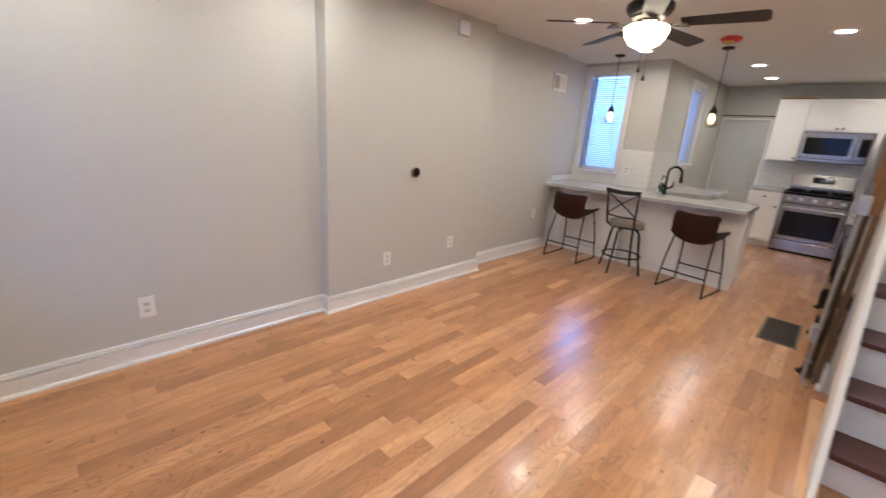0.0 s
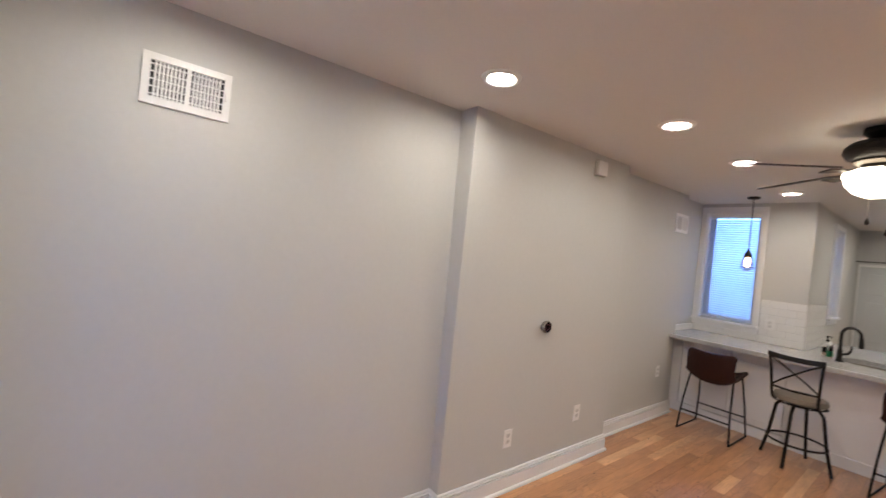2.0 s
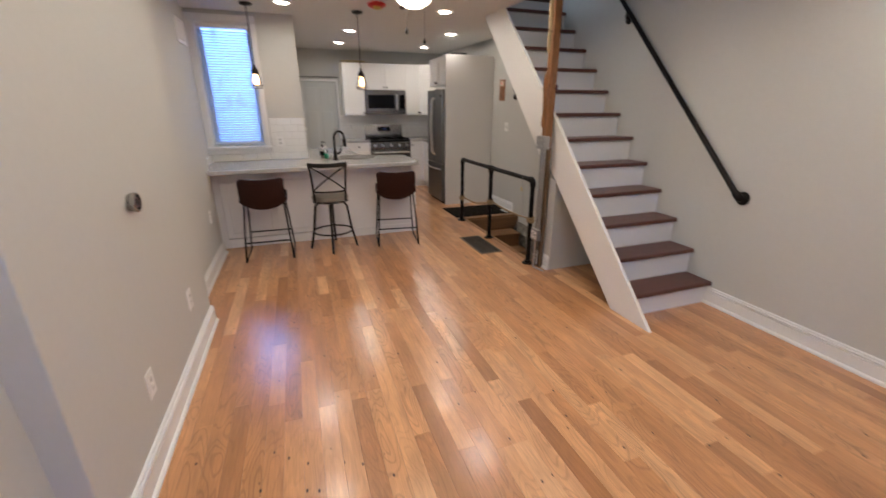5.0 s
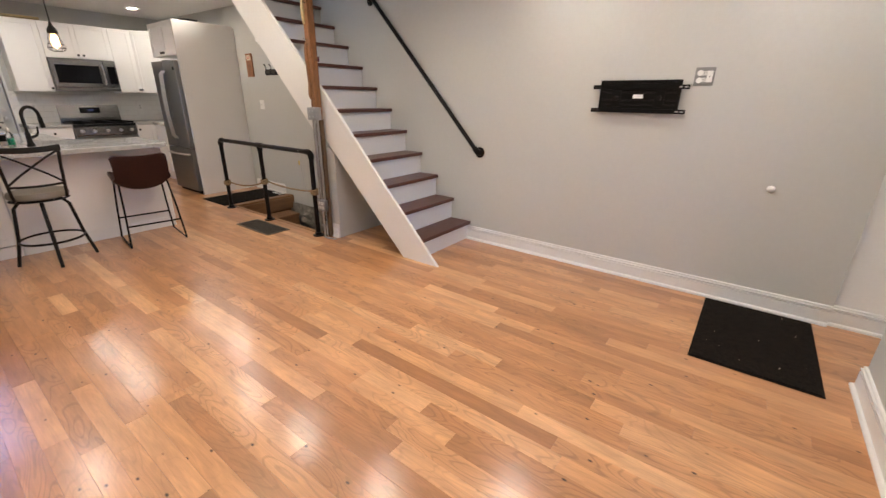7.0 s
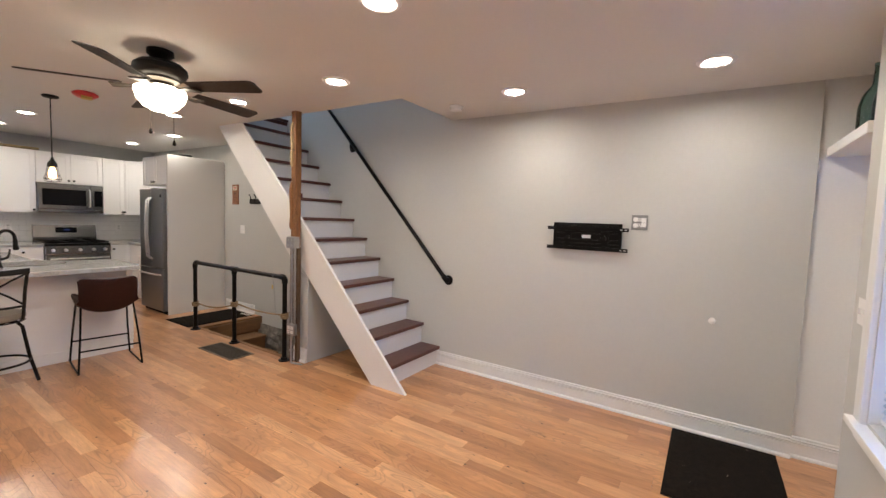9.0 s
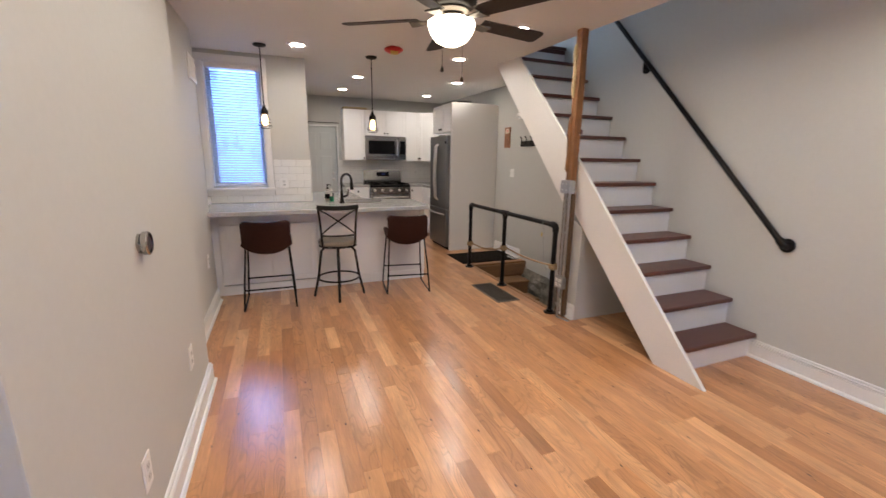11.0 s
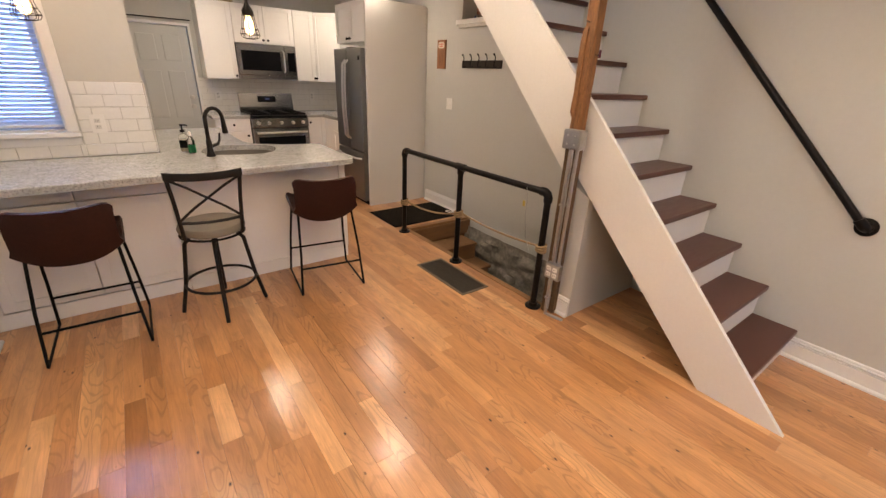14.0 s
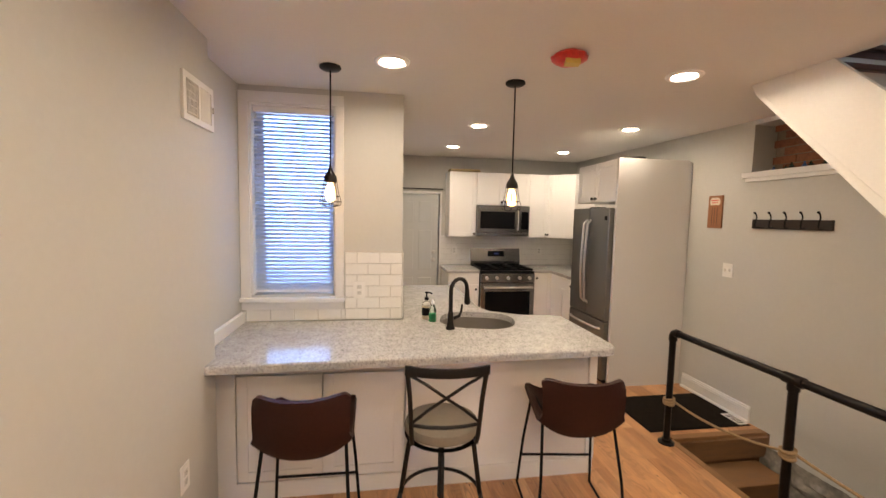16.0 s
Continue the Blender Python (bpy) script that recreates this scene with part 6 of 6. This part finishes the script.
# ---- stools ----
def bucket_stool(m):
    t = thing("bar_stool", m, "dark brown leather bucket bar stool on a black sled base", "bar stool", "stools at the counter")
    # shell: seat and wrap-around low back in one sweep, the back towards -y
    bm = bmesh.new()
    nu, nv = 26, 16
    outer, inner = [], []
    path = [(0.21, 0.590), (0.19, 0.582), (0.12, 0.562), (0.03, 0.545), (-0.06, 0.528), (-0.125, 0.517), (-0.172, 0.528), (-0.200, 0.578), (-0.215, 0.66), (-0.226, 0.72), (-0.234, 0.77), (-0.238, 0.812), (-0.239, 0.832)]
    for j, (py, pz) in enumerate(path):
        f = j / (len(path) - 1)
        half = 0.205 + 0.012 * math.sin(f * math.pi)
        if f > 0.5:
            half = 0.203 + 0.006 * (f - 0.5) * 2
        if j == 0:
            half *= 0.9
        row_o, row_i = [], []
        for i in range(nu + 1):
            u = -1 + 2 * i / nu
            lift = (0.085 * abs(u) ** 2.4) * (1 - abs(2 * f - 1) ** 2 * 0.5)
            wrap = 0.085 * abs(u) ** 2.4 * max(0, f - 0.45) / 0.55
            drop = (0.03 * abs(u) ** 14 + 0.012 * (1 - u * u)) * (1 if f > 0.9 else 0)
            nz, ny = (1, 0) if f < 0.45 else ((0.6, 0.75) if f < 0.6 else (0.12, 0.99))
            p = Vector((u * half, py + wrap, pz + lift * (1 if f < 0.5 else max(0.0, 1 - (f - 0.5) / 0.4)) - drop))
            row_i.append(bm.verts.new(p + 0.011 * Vector((-u * 0.3, ny, nz))))
            row_o.append(bm.verts.new(p - 0.011 * Vector((-u * 0.3, ny, nz))))
        outer.append(row_o)
        inner.append(row_i)
    for a, b, c, d in zip(outer, outer[1:], inner, inner[1:]):
        for i in range(nu):
            bm.faces.new((a[i], b[i], b[i + 1], a[i + 1]))
            bm.faces.new((c[i], c[i + 1], d[i + 1], d[i]))
        for i in (0, nu):
            bm.faces.new((a[i], b[i], d[i], c[i]))
    for a, c in ((outer[0], inner[0]), (outer[-1], inner[-1])):
        for i in range(nu):
            bm.faces.new((a[i], a[i + 1], c[i + 1], c[i]))
    sh = part("seat_shell", bm, LEATHER, t, "", True)
    for s in (-1, 1):
        pts = [(s * 0.225, -0.235, 0.007), (s * 0.225, -0.10, 0.007), (s * 0.225, 0.10, 0.007), (s * 0.225, 0.235, 0.007)]
        part("floor_runner", tube(pts, 0.007, 8), BLACK, t, "", True)
        for y in (-0.235, 0.235):
            top_y = -0.12 if y < 0 else 0.13
            part("leg", tube([(s * 0.225, y, 0.007), (s * 0.205, y * 0.86, 0.30), (s * 0.185, top_y, 0.575), (s * 0.165, top_y * 0.96, 0.602)], 0.008, 8), BLACK, t, "", True)
        part("seat_rail", tube([(s * 0.165, -0.13, 0.600), (s * 0.165, 0.13, 0.602)], 0.008, 8), BLACK, t)
    for y in (-0.212, 0.212):
        part("foot_bar", tube([(-0.211, y, 0.195), (0.211, y, 0.195)], 0.0075, 8), BLACK, t, "", True)
    return t


st = bucket_stool(pose(-2.228, 5.14, 0, 0, 0, -1))
copy_thing(st, pose(-0.858, 5.165, 0, 0, 0, -7.5))

xs = thing("swivel_bar_stool", pose(-1.578, 5.115, 0, 0, 0, -4), "dark metal swivel stool with a crossed back and round taupe cushion", "bar stool", "stools at the counter")
part("cushion", lathe([(0, 0.545), (0.17, 0.545), (0.186, 0.555), (0.19, 0.575), (0.18, 0.597), (0.14, 0.607), (0, 0.611)], 36), CUSHION, xs, "padded round cushion", True)
part("seat_ring", lathe([(0.165, 0.530), (0.185, 0.530), (0.187, 0.530), (0.16, 0.530), (0.16, 0.533)], 36), BRONZE, xs, "", True)
part("swivel_plate", lathe([(0, 0.52), (0.10, 0.52), (0.10, 0.545), (0, 0.548)], 24), BRONZE, xs, "", True)
for k in range(4):
    a = radians(-90 + 90 * k - 4)
    c, s = math.cos(a), math.sin(a)
    part("leg", tube([(0.06 * c, 0.06 * s, 0.525), (0.13 * c, 0.13 * s, 0.515), (0.165 * c, 0.165 * s, 0.47), (0.20 * c, 0.20 * s, 0.22), (0.248 * c, 0.248 * s, 0.006)], 0.0125, 10), BRONZE, xs, "", True)
part("foot_ring", tube([(0.205 * math.cos(a / 36 * 2 * math.pi), 0.205 * math.sin(a / 36 * 2 * math.pi), 0.20) for a in range(37)], 0.009, 8), BRONZE, xs, "", True)
for s in (-1, 1):
    part("back_post", tube([(s * 0.15, -0.09, 0.55), (s * 0.152, -0.155, 0.56), (s * 0.155, -0.175, 0.60), (s * 0.165, -0.205, 0.80), (s * 0.178, -0.225, 0.935)], 0.011, 8), BRONZE, xs, "", True)
bm = bmesh.new()
top = [(0.19 * u, -0.232 - 0.018 * (1 - u * u), 0.93 + 0.012 * u * u) for u in (-1, -0.75, -0.5, -0.25, 0, 0.25, 0.5, 0.75, 1)]
rg_ = []
for x, y, z in top:
    rg_.append([bm.verts.new((x, y + dy, z + dz)) for dy, dz in ((-0.009, -0.02), (0.009, -0.02), (0.011, 0.0), (0.006, 0.022), (-0.006, 0.022), (-0.011, 0.0))])
for a, b in zip(rg_, rg_[1:]):
    for k in range(6):
        bm.faces.new((a[k], a[(k + 1) % 6], b[(k + 1) % 6], b[k]))
bm.faces.new(rg_[0])
bm.faces.new(rg_[-1])
part("top_rail", bm, BRONZE, xs, "", True)
part("lower_rail", tube([(-0.16, -0.183, 0.665), (-0.08, -0.198, 0.660), (0, -0.203, 0.658), (0.08, -0.198, 0.660), (0.16, -0.183, 0.665)], 0.009, 8), BRONZE, xs, "", True)
part("cross_bar", tube([(-0.165, -0.185, 0.668), (-0.08, -0.204, 0.745), (0, -0.216, 0.805), (0.095, -0.228, 0.875), (0.172, -0.228, 0.92)], 0.0075, 8), BRONZE, xs, "", True)
part("cross_bar", tube([(0.165, -0.185, 0.668), (0.08, -0.204, 0.745), (0, -0.222, 0.805), (-0.095, -0.228, 0.875), (-0.172, -0.228, 0.92)], 0.0075, 8), BRONZE, xs, "", True)

# blue crate on the basement steps
bb = thing("blue_crate", pose(0.62, 5.0, -0.84), "blue plastic crate on the basement steps", "crate")
part("bin", box((-0.2, -0.1, 0.002), (0.2, 0.1, 0.16), 0.01), BLUEBIN, bb)
part("rim", box((-0.21, -0.11, 0.15), (0.21, 0.11, 0.17), 0.006), BLUEBIN, bb)

# ---- tiled splashbacks ----
TW, THT, TG = 0.1524, 0.0762, 0.003


def tile_run(name, label, m, width, height, skip=None, own=True):
    """Tiles in running bond over width by height, from the origin along x and z, their faces towards -y."""
    s = structure(new(name), label, "tiled splashback")
    part("grout_bed", box((0, 0.0005, 0), (width, 0.005, height), 0, m), GROUT, s)
    joined = None if own else bmesh.new()
    meshes = {}
    for r in range(int(math.ceil(height / (THT + TG)))):
        z0 = r * (THT + TG) + TG / 2
        z1 = min(z0 + THT, height)
        x = -(TW / 2 if r % 2 else 0)
        while x < width:
            a, b = max(x + TG / 2, 0.0), min(x + TW + TG / 2, width)
            x += TW + TG
            if b - a < 0.01 or z1 - z0 < 0.01:
                continue
            if skip and skip(a, z0, b, z1):
                continue
            if own:
                key = (round(b - a, 4), round(z1 - z0, 4))
                if key not in meshes:
                    bm = bmesh.new()
                    w, h = key
                    q = 0.002
                    lo = [bm.verts.new(v) for v in ((0, 0.003, 0), (w, 0.003, 0), (w, 0.003, h), (0, 0.003, h))]
                    mi = [bm.verts.new(v) for v in ((0, -0.003, 0), (w, -0.003, 0), (w, -0.003, h), (0, -0.003, h))]
                    hi = [bm.verts.new(v) for v in ((q, -0.005, q), (w - q, -0.005, q), (w - q, -0.005, h - q), (q, -0.005, h - q))]
                    for p, c in ((lo, mi), (mi, hi)):
                        for k in range(4):
                            bm.faces.new((p[k], p[(k + 1) % 4], c[(k + 1) % 4], c[k]))
                    bm.faces.new(hi)
                    meshes[key] = mesh_of("tile", bm, TILE)
                o = new("tile", meshes[key])
                o.parent = s
                o.matrix_basis = m @ Matrix.Translation((a, 0, z0))
            else:
                add_box(joined, (a, -0.004, z0), (b, 0.003, z1), 0, m)
    if not own:
        tagged(part("tiles_joined", joined, TILE, s), kind="stuff")
    return s


tile_run("wall_tiles_sill", "white subway tiles under the kitchen window", pose(XREC + 0.03, YW - 0.0055, CZ + 0.001), -2.131 - XREC - 0.03, 0.078)
tile_run("wall_tiles_window", "white subway tiles beside the kitchen window", pose(-2.13, YW - 0.0055, CZ + 0.001), XK + 2.13, 0.485)
tile_run("wall_tiles_side", "white subway tiles on the kitchen side wall", Matrix.Translation((XK + 0.0055, YW, CZ + 0.001)) @ pose(0, 0, 0, 0, 0, 90), 1.0, 0.485)
tile_run("wall_tiles_back", "white subway tiles behind the range", pose(-1.0, YB - 0.0055, 0.916), XR + 1.0, 0.434, None, False)

# ---- floor boards ----
floor = structure(new("floor"), "glossy natural oak strip floor with varied boards", "floor")
BW = 0.0826
rng = random.Random(11)
plank_meshes = {}


def plank_mesh(length):
    if length not in plank_meshes:
        bm = bmesh.new()
        g, b = 0.0002, 0.0007
        x0, x1, y0, y1 = g, BW - g, g, length - g
        lo = [bm.verts.new(c) for c in ((x0, y0, -0.02), (x1, y0, -0.02), (x1, y1, -0.02), (x0, y1, -0.02))]
        mid = [bm.verts.new(c) for c in ((x0, y0, -b), (x1, y0, -b), (x1, y1, -b), (x0, y1, -b))]
        hi = [bm.verts.new(c) for c in ((x0 + b, y0 + b, 0), (x1 - b, y0 + b, 0), (x1 - b, y1 - b, 0), (x0 + b, y1 - b, 0))]
        for a, c in ((lo, mid), (mid, hi)):
            for k in range(4):
                bm.faces.new((a[k], a[(k + 1) % 4], c[(k + 1) % 4], c[k]))
        bm.faces.new(hi)
        plank_meshes[length] = mesh_of("board", bm, FLOOR_P)
    return plank_meshes[length]


rest_v, rest_f = [], []


def rest_board(x0, y0, x1, y1):
    g = 0.0003
    n = len(rest_v)
    for z in (-0.02, 0.0):
        rest_v.extend([(x0 + g, y0 + g, z), (x1 - g, y0 + g, z), (x1 - g, y1 - g, z), (x0 + g, y1 - g, z)])
    rest_f.extend([(n + 4, n + 5, n + 6, n + 7), (n, n + 1, n + 5, n + 4), (n + 1, n + 2, n + 6, n + 5), (n + 2, n + 3, n + 7, n + 6), (n + 3, n, n + 4, n + 7)])


own = 0
rows_n = int((XR + 0.03 - XREC) / BW) + 1
for r in range(rows_n):
    x0 = XREC + r * BW
    x1 = min(x0 + BW, XR + 0.03)
    y = YF - 0.34 - rng.choice((0.1, 0.3, 0.5, 0.7))
    while y < YB + 0.05:
        length = rng.choice((0.4, 0.5, 0.6, 0.75, 0.9, 1.05, 1.2, 1.45))
        a, b = max(y, YF - 0.34), min(y + length, YB + 0.05)
        y += length
        if b - a < 0.02:
            continue
        if x1 > HX + 0.005 and b > HY0 - 0.1 and a < HY1 + 0.06:
            if x0 < HX - 0.05:
                rest_board(x0, a, HX - 0.05, b)
            if a < HY0 - 0.1:
                rest_board(max(x0, HX - 0.05) if x0 < HX - 0.05 else x0, a, x1, HY0 - 0.1)
            if b > HY1 + 0.06:
                rest_board(max(x0, HX - 0.05) if x0 < HX - 0.05 else x0, HY1 + 0.06, x1, b)
            continue
        if own < 300 and x1 - x0 > BW - 0.001 and abs(b - a - length) < 1e-6 and -2.62 < x0 < 1.0 and 0.7 < a < 4.9:
            s = new("board", plank_mesh(length))
            s.parent = floor
            s.location = (x0, a, 0)
            own += 1
        else:
            rest_board(x0, a, x1, b)
me = bpy.data.meshes.new("boards_joined")
me.from_pydata(rest_v, [], rest_f)
me.materials.append(FLOOR_J)
far_boards = new("boards_joined", me)
far_boards.parent = floor
tagged(far_boards, kind="stuff")
